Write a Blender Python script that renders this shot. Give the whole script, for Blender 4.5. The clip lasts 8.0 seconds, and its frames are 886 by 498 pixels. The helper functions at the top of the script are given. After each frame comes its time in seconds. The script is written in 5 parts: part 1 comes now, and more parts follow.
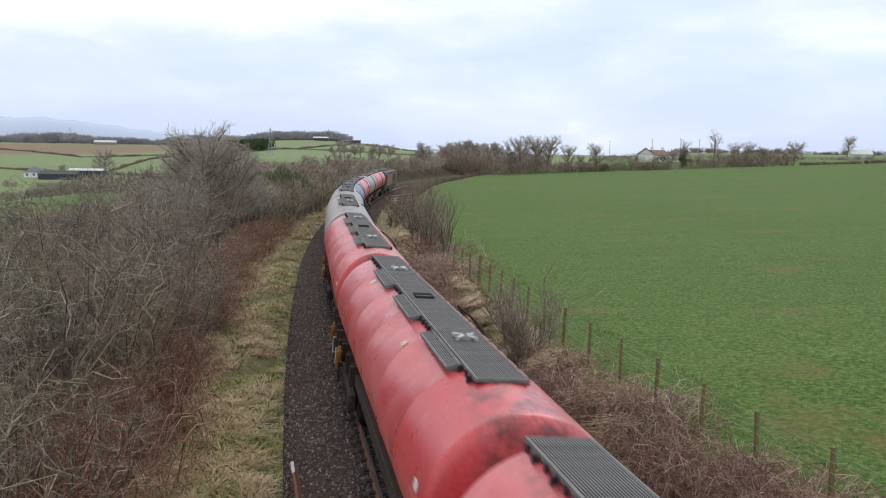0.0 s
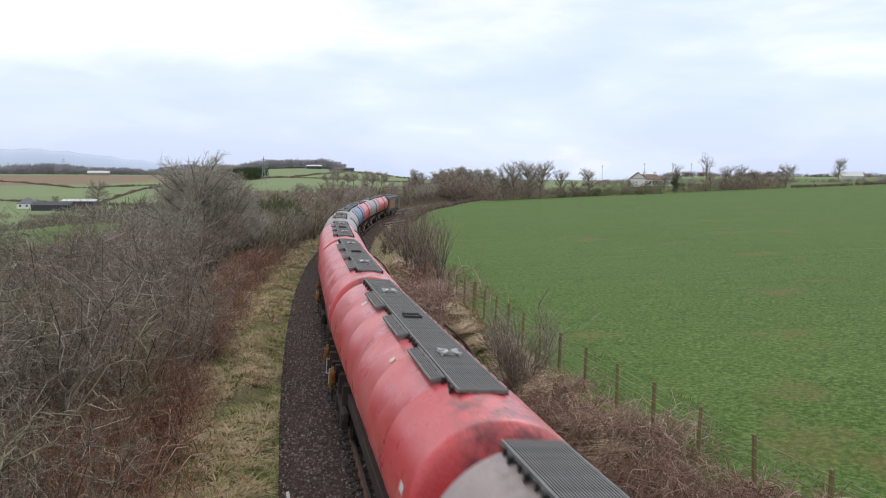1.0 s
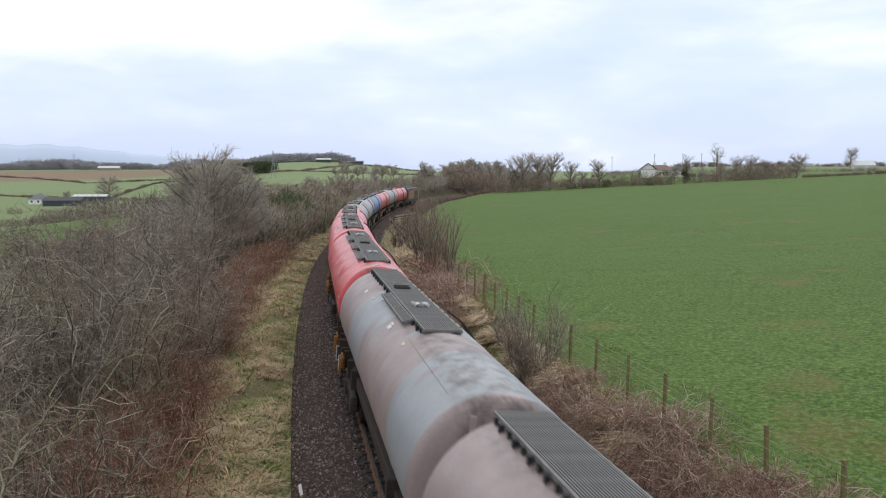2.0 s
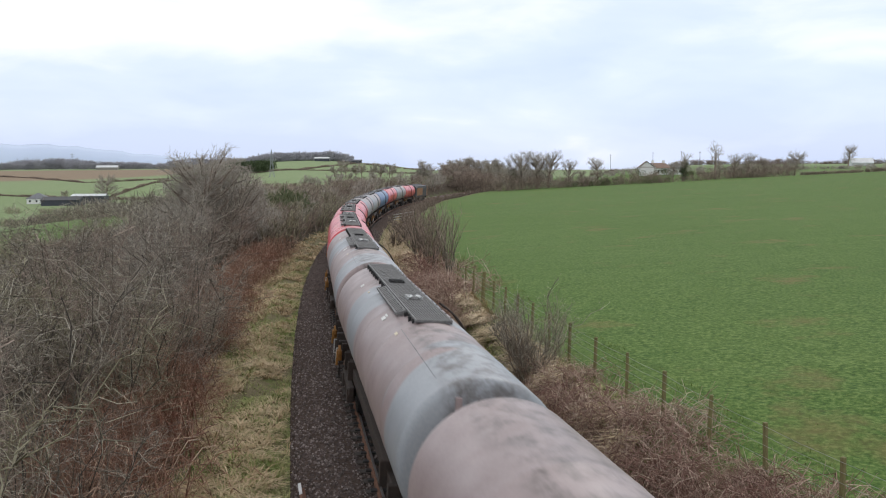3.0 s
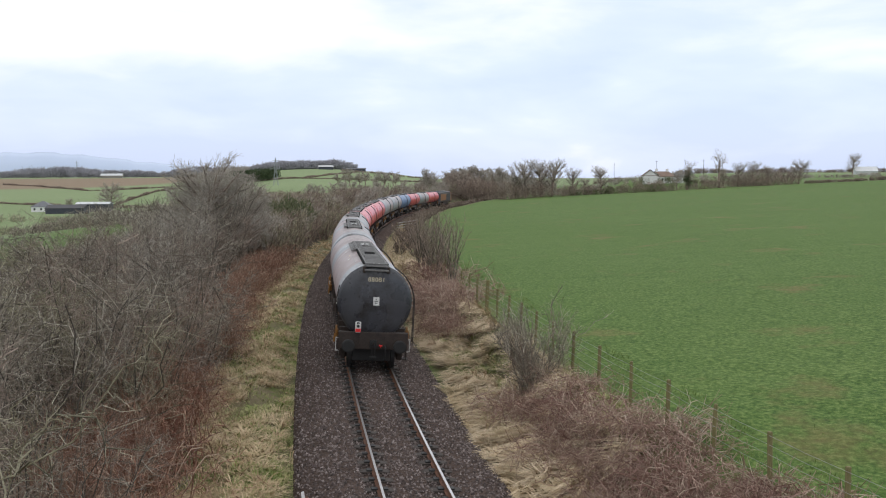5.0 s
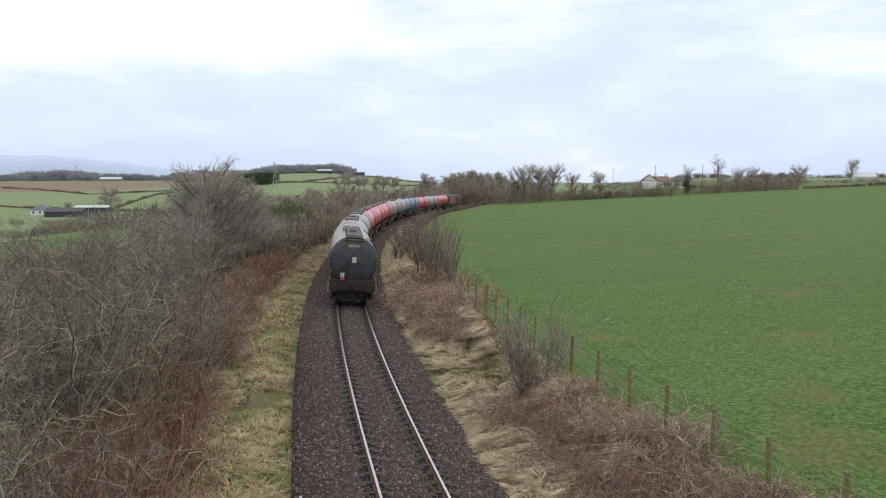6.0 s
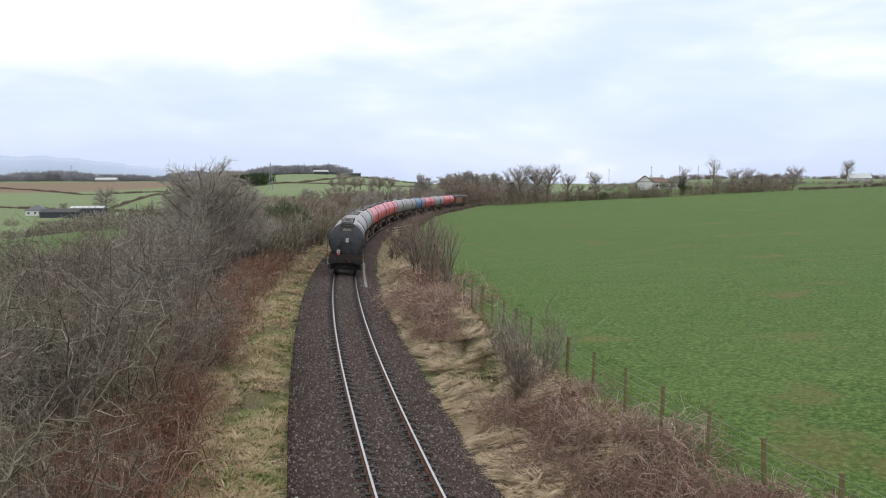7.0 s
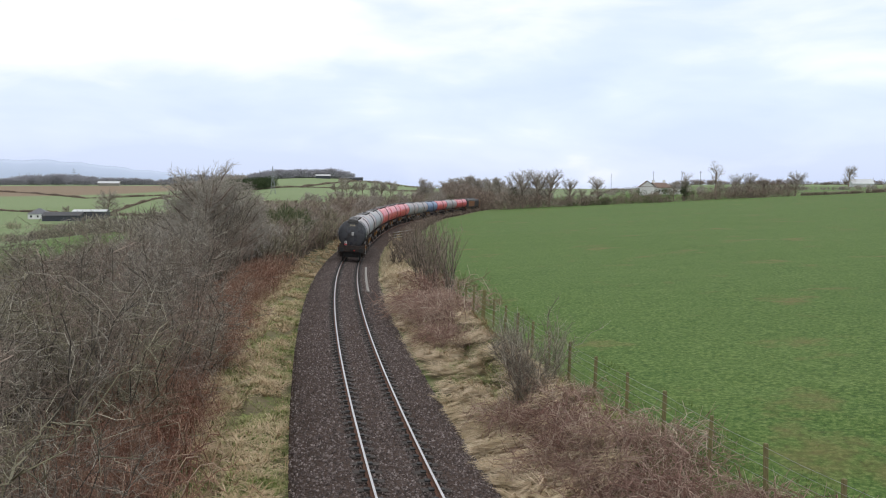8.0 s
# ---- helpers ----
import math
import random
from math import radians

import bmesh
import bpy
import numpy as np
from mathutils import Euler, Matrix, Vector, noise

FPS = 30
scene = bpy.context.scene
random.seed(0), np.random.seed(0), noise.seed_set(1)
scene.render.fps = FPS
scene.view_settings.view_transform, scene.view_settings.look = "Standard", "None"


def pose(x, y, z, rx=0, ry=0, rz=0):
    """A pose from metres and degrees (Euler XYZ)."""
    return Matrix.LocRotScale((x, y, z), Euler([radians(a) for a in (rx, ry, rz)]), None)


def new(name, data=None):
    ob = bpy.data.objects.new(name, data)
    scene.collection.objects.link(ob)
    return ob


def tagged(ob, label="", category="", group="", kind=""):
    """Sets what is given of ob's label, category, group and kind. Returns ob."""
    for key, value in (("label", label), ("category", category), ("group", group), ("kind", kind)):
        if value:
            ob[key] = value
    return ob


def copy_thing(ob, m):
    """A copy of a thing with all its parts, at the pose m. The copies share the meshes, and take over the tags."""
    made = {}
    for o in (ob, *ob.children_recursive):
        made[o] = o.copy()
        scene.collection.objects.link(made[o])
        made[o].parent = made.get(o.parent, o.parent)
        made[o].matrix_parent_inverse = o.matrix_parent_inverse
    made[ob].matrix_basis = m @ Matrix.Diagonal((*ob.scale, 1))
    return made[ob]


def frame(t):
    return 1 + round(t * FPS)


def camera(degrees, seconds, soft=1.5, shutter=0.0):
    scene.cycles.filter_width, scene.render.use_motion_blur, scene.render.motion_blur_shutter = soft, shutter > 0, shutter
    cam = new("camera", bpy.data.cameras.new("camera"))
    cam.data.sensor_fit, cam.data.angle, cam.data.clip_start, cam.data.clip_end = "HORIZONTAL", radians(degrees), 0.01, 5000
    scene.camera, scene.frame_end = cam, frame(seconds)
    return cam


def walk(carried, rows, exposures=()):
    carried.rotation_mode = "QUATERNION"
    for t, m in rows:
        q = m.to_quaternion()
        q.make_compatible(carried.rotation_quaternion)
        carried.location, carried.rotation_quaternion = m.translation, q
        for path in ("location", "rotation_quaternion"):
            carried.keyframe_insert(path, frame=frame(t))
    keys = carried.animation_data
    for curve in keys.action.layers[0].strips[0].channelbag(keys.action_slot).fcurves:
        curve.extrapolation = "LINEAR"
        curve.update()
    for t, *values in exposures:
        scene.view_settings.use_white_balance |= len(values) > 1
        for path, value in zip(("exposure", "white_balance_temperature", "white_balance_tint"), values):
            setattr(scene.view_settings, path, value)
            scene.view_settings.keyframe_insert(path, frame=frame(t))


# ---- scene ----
EYE = (0.0, 0.0, 6.94)
cam = camera(52.0, 8.0, soft=1.1, shutter=0.25)
# seconds, yaw, pitch, roll: a hand-held turn on the spot
TURNS = [
    (0.0, 0.016, -6.458, -1.008),
    (0.5, -0.608, -5.542, -0.829),
    (1.0, -0.417, -4.788, -0.360),
    (1.5, 0.189, -5.041, 0.023),
    (3.0, 0.076, -5.354, 0.249),
    (3.5, 0.294, -5.090, 0.283),
    (4.0, 0.423, -5.126, 0.268),
    (4.5, 0.347, -5.027, 0.294),
    (6.0, 0.249, -4.559, 0.074),
    (6.5, 0.206, -4.561, 0.051),
    (7.0, -0.000, -4.501, 0.018),
    (7.5, -0.081, -4.404, -0.054),
    (8.0, 0.136, -4.217, -0.143)]
walk(cam, [(t, pose(*EYE, 90 + p, r, y)) for t, y, p, r in TURNS])


# ---- light ----
SUN_DIR = (math.radians(38), math.radians(200))


def make_world():
    world = bpy.data.worlds.new("world")
    scene.world = world
    world.use_nodes = True
    nt = world.node_tree
    nt.nodes.clear()
    n, l = nt.nodes.new, nt.links.new
    out, bg, add = n("ShaderNodeOutputWorld"), n("ShaderNodeBackground"), n("ShaderNodeAddShader")
    sky_bg, sky = n("ShaderNodeBackground"), n("ShaderNodeTexSky")
    sky.sky_type, sky.sun_disc = "NISHITA", False
    sky.sun_elevation, sky.sun_rotation = SUN_DIR
    sky_bg.inputs["Strength"].default_value = 0.02
    l(sky.outputs["Color"], sky_bg.inputs["Color"])
    co, mp = n("ShaderNodeTexCoord"), n("ShaderNodeMapping")
    mp.inputs["Scale"].default_value = (1.0, 1.0, 3.4)
    mp.inputs["Location"].default_value = (0.35, 0.0, 0.2)
    l(co.outputs["Generated"], mp.inputs["Vector"])
    big, small = n("ShaderNodeTexNoise"), n("ShaderNodeTexNoise")
    for node, scale, detail, rough in ((big, 2.4, 4, 0.42), (small, 6.5, 5, 0.5)):
        node.inputs["Scale"].default_value = scale
        node.inputs["Detail"].default_value = detail
        node.inputs["Roughness"].default_value = rough
        node.inputs["Distortion"].default_value = 0.3
        l(mp.outputs["Vector"], node.inputs["Vector"])
    mixn = n("ShaderNodeMix")
    mixn.inputs["Factor"].default_value = 0.35
    l(big.outputs["Fac"], mixn.inputs[2])
    l(small.outputs["Fac"], mixn.inputs[3])
    # the overcast is brighter higher up, bluer towards the horizon
    sep, grad, summ = n("ShaderNodeSeparateXYZ"), n("ShaderNodeMath"), n("ShaderNodeMath")
    l(co.outputs["Generated"], sep.inputs["Vector"])
    grad.operation, grad.inputs[1].default_value = "MULTIPLY", 1.0
    l(sep.outputs["Z"], grad.inputs[0])
    summ.operation = "ADD"
    l(mixn.outputs[0], summ.inputs[0])
    l(grad.outputs[0], summ.inputs[1])
    ramp = n("ShaderNodeValToRGB")
    e = ramp.color_ramp.elements
    e[0].position, e[0].color = 0.47, (0.60, 0.69, 0.93, 1)
    e[1].position, e[1].color = 0.72, (0.97, 0.98, 1.0, 1)
    mid = ramp.color_ramp.elements.new(0.60)
    mid.color = (0.71, 0.79, 1.0, 1)
    l(summ.outputs[0], ramp.inputs["Fac"])
    l(ramp.outputs["Color"], bg.inputs["Color"])
    bg.inputs["Strength"].default_value = 1.0
    l(bg.outputs[0], add.inputs[0])
    l(sky_bg.outputs[0], add.inputs[1])
    l(add.outputs[0], out.inputs["Surface"])


make_world()
sun_data = bpy.data.lights.new("sun", "SUN")
sun_data.energy, sun_data.angle, sun_data.color = 0.5, radians(25), (1.0, 0.985, 0.96)
sun = new("sun", sun_data)
sun.rotation_euler = (radians(52), 0, radians(160))
scene.view_settings.exposure = 0.0


# ---- materials ----
def material(name, build):
    m = bpy.data.materials.new(name)
    m.use_nodes = True
    nt = m.node_tree
    build(nt, nt.nodes["Principled BSDF"])
    return m


def tex(nt, scale, detail=4, rough=0.55, stretch=(1, 1, 1), space="Object", kind="ShaderNodeTexNoise"):
    co, mp, no = nt.nodes.new("ShaderNodeTexCoord"), nt.nodes.new("ShaderNodeMapping"), nt.nodes.new(kind)
    mp.inputs["Scale"].default_value = stretch
    nt.links.new(co.outputs[space], mp.inputs["Vector"])
    nt.links.new(mp.outputs["Vector"], no.inputs["Vector"])
    no.inputs["Scale"].default_value = scale
    if kind == "ShaderNodeTexNoise":
        no.inputs["Detail"].default_value, no.inputs["Roughness"].default_value = detail, rough
    return no


def ramp(nt, fac, *stops):
    r = nt.nodes.new("ShaderNodeValToRGB")
    e = r.color_ramp.elements
    while len(e) < len(stops):
        e.new(0.5)
    for el, (p, c) in zip(e, stops):
        el.position, el.color = p, (*c, 1) if len(c) == 3 else c
    nt.links.new(fac, r.inputs["Fac"])
    return r.outputs["Color"]


def mix(nt, fac, a, b, mode="MIX"):
    m = nt.nodes.new("ShaderNodeMix")
    m.data_type, m.blend_type = "RGBA", mode
    for sock, v in ((m.inputs[0], fac), (m.inputs[6], a), (m.inputs[7], b)):
        if isinstance(v, bpy.types.NodeSocket):
            nt.links.new(v, sock)
        elif isinstance(v, (int, float)):
            sock.default_value = v
        else:
            sock.default_value = (*v, 1)
    return m.outputs[2]


def bump(nt, bsdf, height, strength=0.3, distance=0.02):
    b = nt.nodes.new("ShaderNodeBump")
    b.inputs["Strength"].default_value, b.inputs["Distance"].default_value = strength, distance
    nt.links.new(height, b.inputs["Height"])
    nt.links.new(b.outputs["Normal"], bsdf.inputs["Normal"])


def rnd(nt, island=False):
    if island:
        return nt.nodes.new("ShaderNodeNewGeometry").outputs["Random Per Island"]
    return nt.nodes.new("ShaderNodeObjectInfo").outputs["Random"]


def plain(name, a, b, scale=3.0, rough=0.6, metal=0.0, relief=0.15, stretch=(1, 1, 1), dist=0.01):
    """A surface that varies between two colours at two scales."""
    def build(nt, p):
        n1, n2 = tex(nt, scale, 5, 0.6, stretch), tex(nt, scale * 9, 4, 0.6, stretch)
        c = ramp(nt, n1.outputs["Fac"], (0.35, a), (0.68, b))
        c = mix(nt, 0.35, c, ramp(nt, n2.outputs["Fac"], (0.35, [v * 0.6 for v in a]), (0.7, [min(1, v * 1.3) for v in b])))
        nt.links.new(c, p.inputs["Base Color"])
        p.inputs["Roughness"].default_value, p.inputs["Metallic"].default_value = rough, metal
        bump(nt, p, n2.outputs["Fac"], relief, dist)
    return material(name, build)


def twig_mat(name, *cols):
    """Bark whose tone changes from shoot to shoot and from plant to plant."""
    def build(nt, p):
        k = len(cols)
        c = ramp(nt, rnd(nt, True), *[(i / (k - 1), q) for i, q in enumerate(cols)])
        c = mix(nt, 0.18, c, ramp(nt, rnd(nt), (0.0, cols[0]), (1.0, cols[-1])))
        n1 = tex(nt, 6.0, 3)
        c = mix(nt, 0.5, c, ramp(nt, n1.outputs["Fac"], (0.3, (0.35, 0.35, 0.35)), (0.7, (0.75, 0.75, 0.75))), "OVERLAY")
        nt.links.new(c, p.inputs["Base Color"])
        p.inputs["Roughness"].default_value = 0.85
    return material(name, build)


def tank_paint(name, clean, faded, grime, rough=0.42, patches=None):
    """Wagon paint: bleached along the crown, streaked down the flanks, with patches of another coat."""
    def build(nt, p):
        n1 = tex(nt, 0.7, 5, 0.55, (1, 0.6, 1))
        streak = tex(nt, 2.0, 5, 0.6, (0.9, 1.0, 0.7))
        fine = tex(nt, 22, 4, 0.6)
        c = ramp(nt, n1.outputs["Fac"], (0.43, clean), (0.68, faded))
        if patches:
            n3 = tex(nt, 0.40, 1.0, 0.3, (0.5, 1.3, 0.5))
            sub = nt.nodes.new("ShaderNodeMath")
            sub.operation = "ADD"
            nt.links.new(n3.outputs["Fac"], sub.inputs[0])
            r2 = nt.nodes.new("ShaderNodeMath")
            r2.operation, r2.inputs[1].default_value, r2.inputs[2].default_value = "MULTIPLY_ADD", 0.12, -0.06
            nt.links.new(rnd(nt), r2.inputs[0])
            nt.links.new(r2.outputs[0], sub.inputs[1])
            c = mix(nt, ramp(nt, sub.outputs[0], (0.56, (0, 0, 0)), (0.572, (1, 1, 1))), c, patches)
        c = mix(nt, ramp(nt, streak.outputs["Fac"], (0.58, (0, 0, 0)), (0.9, (0.22, 0.22, 0.22))), c, grime)
        c = mix(nt, 0.25, c, ramp(nt, fine.outputs["Fac"], (0.3, [v * 0.75 for v in clean]), (0.7, [min(1, v * 1.2) for v in faded])))
        # spills and smears beside the filling walkway
        co, sep, ab = nt.nodes.new("ShaderNodeTexCoord"), nt.nodes.new("ShaderNodeSeparateXYZ"), nt.nodes.new("ShaderNodeMath")
        nt.links.new(co.outputs["Object"], sep.inputs["Vector"])
        ab.operation = "ABSOLUTE"
        nt.links.new(sep.outputs["X"], ab.inputs[0])
        spill = tex(nt, 2.4, 6, 0.7, (1.2, 0.8, 1.2))
        near = ramp(nt, ab.outputs[0], (0.46, (1, 1, 1)), (0.74, (0, 0, 0)))
        crown = ramp(nt, sep.outputs["Z"], (0.9, (0, 0, 0)), (1.0, (1, 1, 1)))
        wet = mix(nt, 1.0, near, ramp(nt, spill.outputs["Fac"], (0.45, (0, 0, 0)), (0.64, (0.8, 0.8, 0.8))), "MULTIPLY")
        wet = mix(nt, 1.0, wet, crown, "MULTIPLY")
        c = mix(nt, wet, c, [v * 0.7 for v in grime])
        nt.links.new(c, p.inputs["Base Color"])
        p.inputs["Roughness"].default_value = rough
        nt.links.new(ramp(nt, streak.outputs["Fac"], (0.3, (rough - 0.06,) * 3), (0.8, (rough + 0.12,) * 3)), p.inputs["Roughness"])
        bump(nt, p, n1.outputs["Fac"], 0.1, 0.01)
    return material(name, build)


RED = tank_paint("weathered_red_paint", (0.56, 0.042, 0.052), (0.70, 0.20, 0.21), (0.16, 0.055, 0.055), 0.30)
GREY = tank_paint("weathered_grey_paint", (0.27, 0.21, 0.205), (0.37, 0.30, 0.295), (0.12, 0.10, 0.09), 0.42, patches=(0.27, 0.315, 0.345))
BLUE = tank_paint("weathered_blue_paint", (0.07, 0.13, 0.28), (0.16, 0.24, 0.38), (0.08, 0.08, 0.09))
END_GREY = tank_paint("sooty_end_paint", (0.038, 0.040, 0.047), (0.07, 0.073, 0.084), (0.02, 0.015, 0.012), 0.28)
DECK = plain("walkway_grating_steel", (0.105, 0.105, 0.105), (0.23, 0.225, 0.22), 4, 0.7, 0.2)
FRAME = plain("grimy_underframe_steel", (0.018, 0.013, 0.011), (0.05, 0.034, 0.027), 3, 0.75)
BLACK = plain("black_rubber_and_grease", (0.007, 0.007, 0.0075), (0.018, 0.018, 0.018), 6, 0.65)
BRIGHT = plain("galvanised_fitting", (0.42, 0.43, 0.43), (0.6, 0.6, 0.6), 8, 0.4, 0.5)
WHITE = plain("dusty_white_paint", (0.55, 0.55, 0.53), (0.75, 0.75, 0.73), 6, 0.6)
CONCRETE = plain("weathered_concrete", (0.20, 0.19, 0.17), (0.33, 0.31, 0.28), 4, 0.85, 0, 0.3)
OCHRE = plain("dirty_yellow_paint", (0.20, 0.085, 0.015), (0.33, 0.15, 0.03), 6, 0.6)
SIGNAL_RED = plain("signal_red_paint", (0.6, 0.02, 0.02), (0.7, 0.03, 0.03), 6, 0.4)
RAIL_RUST = plain("rusty_rail_web", (0.10, 0.045, 0.025), (0.19, 0.09, 0.055), 12, 0.85)
RAIL_HEAD = plain("polished_rail_head", (0.42, 0.42, 0.43), (0.58, 0.57, 0.57), 5, 0.30, 0.9, 0.03)
SLEEPER = plain("weathered_sleeper", (0.03, 0.024, 0.02), (0.07, 0.057, 0.05), 5, 0.9, 0, 0.4)
POST_WOOD = plain("weathered_fence_wood", (0.12, 0.105, 0.04), (0.24, 0.21, 0.095), 7, 0.85, 0, 0.4, (4, 4, 0.6))
WIRE = plain("galvanised_wire", (0.38, 0.39, 0.38), (0.52, 0.52, 0.51), 6, 0.5, 0.3)
CREAM = plain("cream_paint", (0.58, 0.50, 0.34), (0.70, 0.62, 0.45), 2, 0.45)
ORANGE = plain("orange_paint", (0.25, 0.10, 0.045), (0.33, 0.15, 0.07), 2, 0.45)
ROOF_DARK = plain("dark_roof_sheet", (0.03, 0.03, 0.035), (0.06, 0.06, 0.065), 2, 0.6)
GLASS = plain("dark_window_glass", (0.02, 0.025, 0.03), (0.04, 0.045, 0.05), 2, 0.12, 0, 0.0)


def ballast_build(nt, p):
    v = tex(nt, 16, kind="ShaderNodeTexVoronoi", space="Object")
    big = tex(nt, 0.7, 5)
    c = mix(nt, 0.5, ramp(nt, v.outputs["Color"], (0.0, (0.035, 0.024, 0.02)), (1.0, (0.15, 0.112, 0.095))),
            ramp(nt, big.outputs["Fac"], (0.3, (0.05, 0.034, 0.028)), (0.7, (0.105, 0.076, 0.065))))
    nt.links.new(c, p.inputs["Base Color"])
    p.inputs["Roughness"].default_value = 1.0
    p.inputs["Specular IOR Level"].default_value = 0.1
    bump(nt, p, v.outputs["Distance"], 1.0, 0.05)


BALLAST = material("track_ballast", ballast_build)


def stone_build(nt, p):
    c = ramp(nt, rnd(nt, True), (0.0, (0.045, 0.034, 0.031)), (0.5, (0.125, 0.098, 0.09)), (0.85, (0.21, 0.172, 0.16)), (1.0, (0.34, 0.29, 0.275)))
    nt.links.new(c, p.inputs["Base Color"])
    p.inputs["Roughness"].default_value = 0.9


STONE = material("ballast_stone", stone_build)


def ground_build(nt, p):
    """Fields, bank and litter, each by its share stored on the sheet."""
    at = nt.nodes.new("ShaderNodeAttribute")
    at.attribute_name = "cover"
    sep = nt.nodes.new("ShaderNodeSeparateColor")
    nt.links.new(at.outputs["Color"], sep.inputs["Color"])
    n1, n2, n3 = tex(nt, 0.035, 6, 0.6), tex(nt, 0.5, 6, 0.65), tex(nt, 7, 5, 0.7, (1, 1, 1))
    tuft = tex(nt, 6.5, 8, 0.72)
    drill = tex(nt, 0.25, 4, 0.6, (0.25, 2.0, 1))
    green = ramp(nt, n1.outputs["Fac"], (0.36, (0.066, 0.122, 0.034)), (0.64, (0.105, 0.17, 0.055)))
    green = mix(nt, 0.45, green, ramp(nt, n2.outputs["Fac"], (0.3, (0.055, 0.11, 0.020)), (0.7, (0.15, 0.20, 0.055))))
    green = mix(nt, 0.3, green, ramp(nt, drill.outputs["Fac"], (0.35, (0.05, 0.10, 0.018)), (0.65, (0.15, 0.20, 0.06))))
    green = mix(nt, 0.6, green, ramp(nt, tuft.outputs["Fac"], (0.40, (0.020, 0.054, 0.009)), (0.5, (0.074, 0.142, 0.029)), (0.60, (0.20, 0.27, 0.085))))
    bare = tex(nt, 0.16, 5, 0.65)
    green = mix(nt, ramp(nt, bare.outputs["Fac"], (0.58, (0, 0, 0)), (0.68, (0.6, 0.6, 0.6))), green, (0.19, 0.14, 0.065))
    # pale green: distance haze painted into the far fields, also used down the western slope
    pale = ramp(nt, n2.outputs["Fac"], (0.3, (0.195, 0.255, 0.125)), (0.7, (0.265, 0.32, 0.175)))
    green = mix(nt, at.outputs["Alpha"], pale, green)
    straw = ramp(nt, n2.outputs["Fac"], (0.3, (0.075, 0.075, 0.035)), (0.5, (0.15, 0.125, 0.075)), (0.7, (0.25, 0.20, 0.135)))
    straw = mix(nt, 0.4, straw, ramp(nt, n3.outputs["Fac"], (0.3, (0.05, 0.047, 0.02)), (0.7, (0.27, 0.22, 0.13))))
    patch = tex(nt, 0.9, 5, 0.65)
    straw = mix(nt, ramp(nt, patch.outputs["Fac"], (0.40, (0.7, 0.7, 0.7)), (0.50, (0, 0, 0))), straw, (0.11, 0.15, 0.035))
    litter = ramp(nt, n3.outputs["Fac"], (0.3, (0.025, 0.018, 0.012)), (0.7, (0.085, 0.062, 0.043)))
    plough = ramp(nt, n2.outputs["Fac"], (0.3, (0.20, 0.15, 0.10)), (0.7, (0.28, 0.215, 0.15)))
    c = mix(nt, sep.outputs["Red"], green, straw)
    c = mix(nt, sep.outputs["Green"], c, litter)
    c = mix(nt, sep.outputs["Blue"], c, plough)
    nt.links.new(c, p.inputs["Base Color"])
    p.inputs["Roughness"].default_value = 0.95
    p.inputs["Specular IOR Level"].default_value = 0.15
    bump(nt, p, tuft.outputs["Fac"], 0.5, 0.10)


GROUND = material("fields_and_banks", ground_build)


def blade_mat(name, *cols):
    def build(nt, p):
        k = len(cols)
        c = ramp(nt, rnd(nt, True), *[(i / (k - 1), q) for i, q in enumerate(cols)])
        n1 = tex(nt, 0.9, 5, 0.65)
        c = mix(nt, 0.55, c, ramp(nt, n1.outputs["Fac"], (0.36, cols[0]), (0.45, cols[1]), (0.58, cols[2])))
        nt.links.new(c, p.inputs["Base Color"])
        p.inputs["Roughness"].default_value = 0.8
        p.inputs["Specular IOR Level"].default_value = 0.2
    return material(name, build)


DEAD_GRASS = blade_mat("dead_grass", (0.20, 0.17, 0.075), (0.50, 0.39, 0.235), (0.76, 0.63, 0.46), (0.46, 0.31, 0.18))
MOSS_GRASS = blade_mat("winter_grass", (0.10, 0.18, 0.03), (0.23, 0.275, 0.08), (0.37, 0.36, 0.17), (0.46, 0.36, 0.22))
BROWN_GRASS = blade_mat("browned_grass", (0.18, 0.14, 0.065), (0.43, 0.32, 0.185), (0.65, 0.52, 0.345), (0.47, 0.30, 0.17))
FIELD_GRASS = blade_mat("field_grass", (0.07, 0.13, 0.025), (0.13, 0.195, 0.045), (0.22, 0.27, 0.095))
GREY_TWIG = twig_mat("lichened_twigs", (0.035, 0.026, 0.02), (0.12, 0.095, 0.072), (0.28, 0.24, 0.185), (0.60, 0.56, 0.46))
BROWN_TWIG = twig_mat("brown_twigs", (0.10, 0.075, 0.057), (0.23, 0.175, 0.135), (0.40, 0.32, 0.26))
OLIVE_TWIG = twig_mat("mossy_twigs", (0.06, 0.052, 0.03), (0.16, 0.14, 0.08), (0.28, 0.25, 0.15), (0.56, 0.53, 0.40))
RED_TWIG = twig_mat("red_bramble_canes", (0.10, 0.036, 0.022), (0.22, 0.09, 0.055), (0.31, 0.16, 0.105), (0.52, 0.40, 0.29))
MAUVE_TWIG = twig_mat("mauve_bramble_canes", (0.12, 0.05, 0.038), (0.25, 0.135, 0.105), (0.38, 0.25, 0.20), (0.62, 0.51, 0.40))
BARK = plain("bark", (0.05, 0.042, 0.033), (0.13, 0.115, 0.09), 5, 0.9, 0, 0.5, (2, 2, 0.5))
# the air's blue haze is painted into the hill's base colour
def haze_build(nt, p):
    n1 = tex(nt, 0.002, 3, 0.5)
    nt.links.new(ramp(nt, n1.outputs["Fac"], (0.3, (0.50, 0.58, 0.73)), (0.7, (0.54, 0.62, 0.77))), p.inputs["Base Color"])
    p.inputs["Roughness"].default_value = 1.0


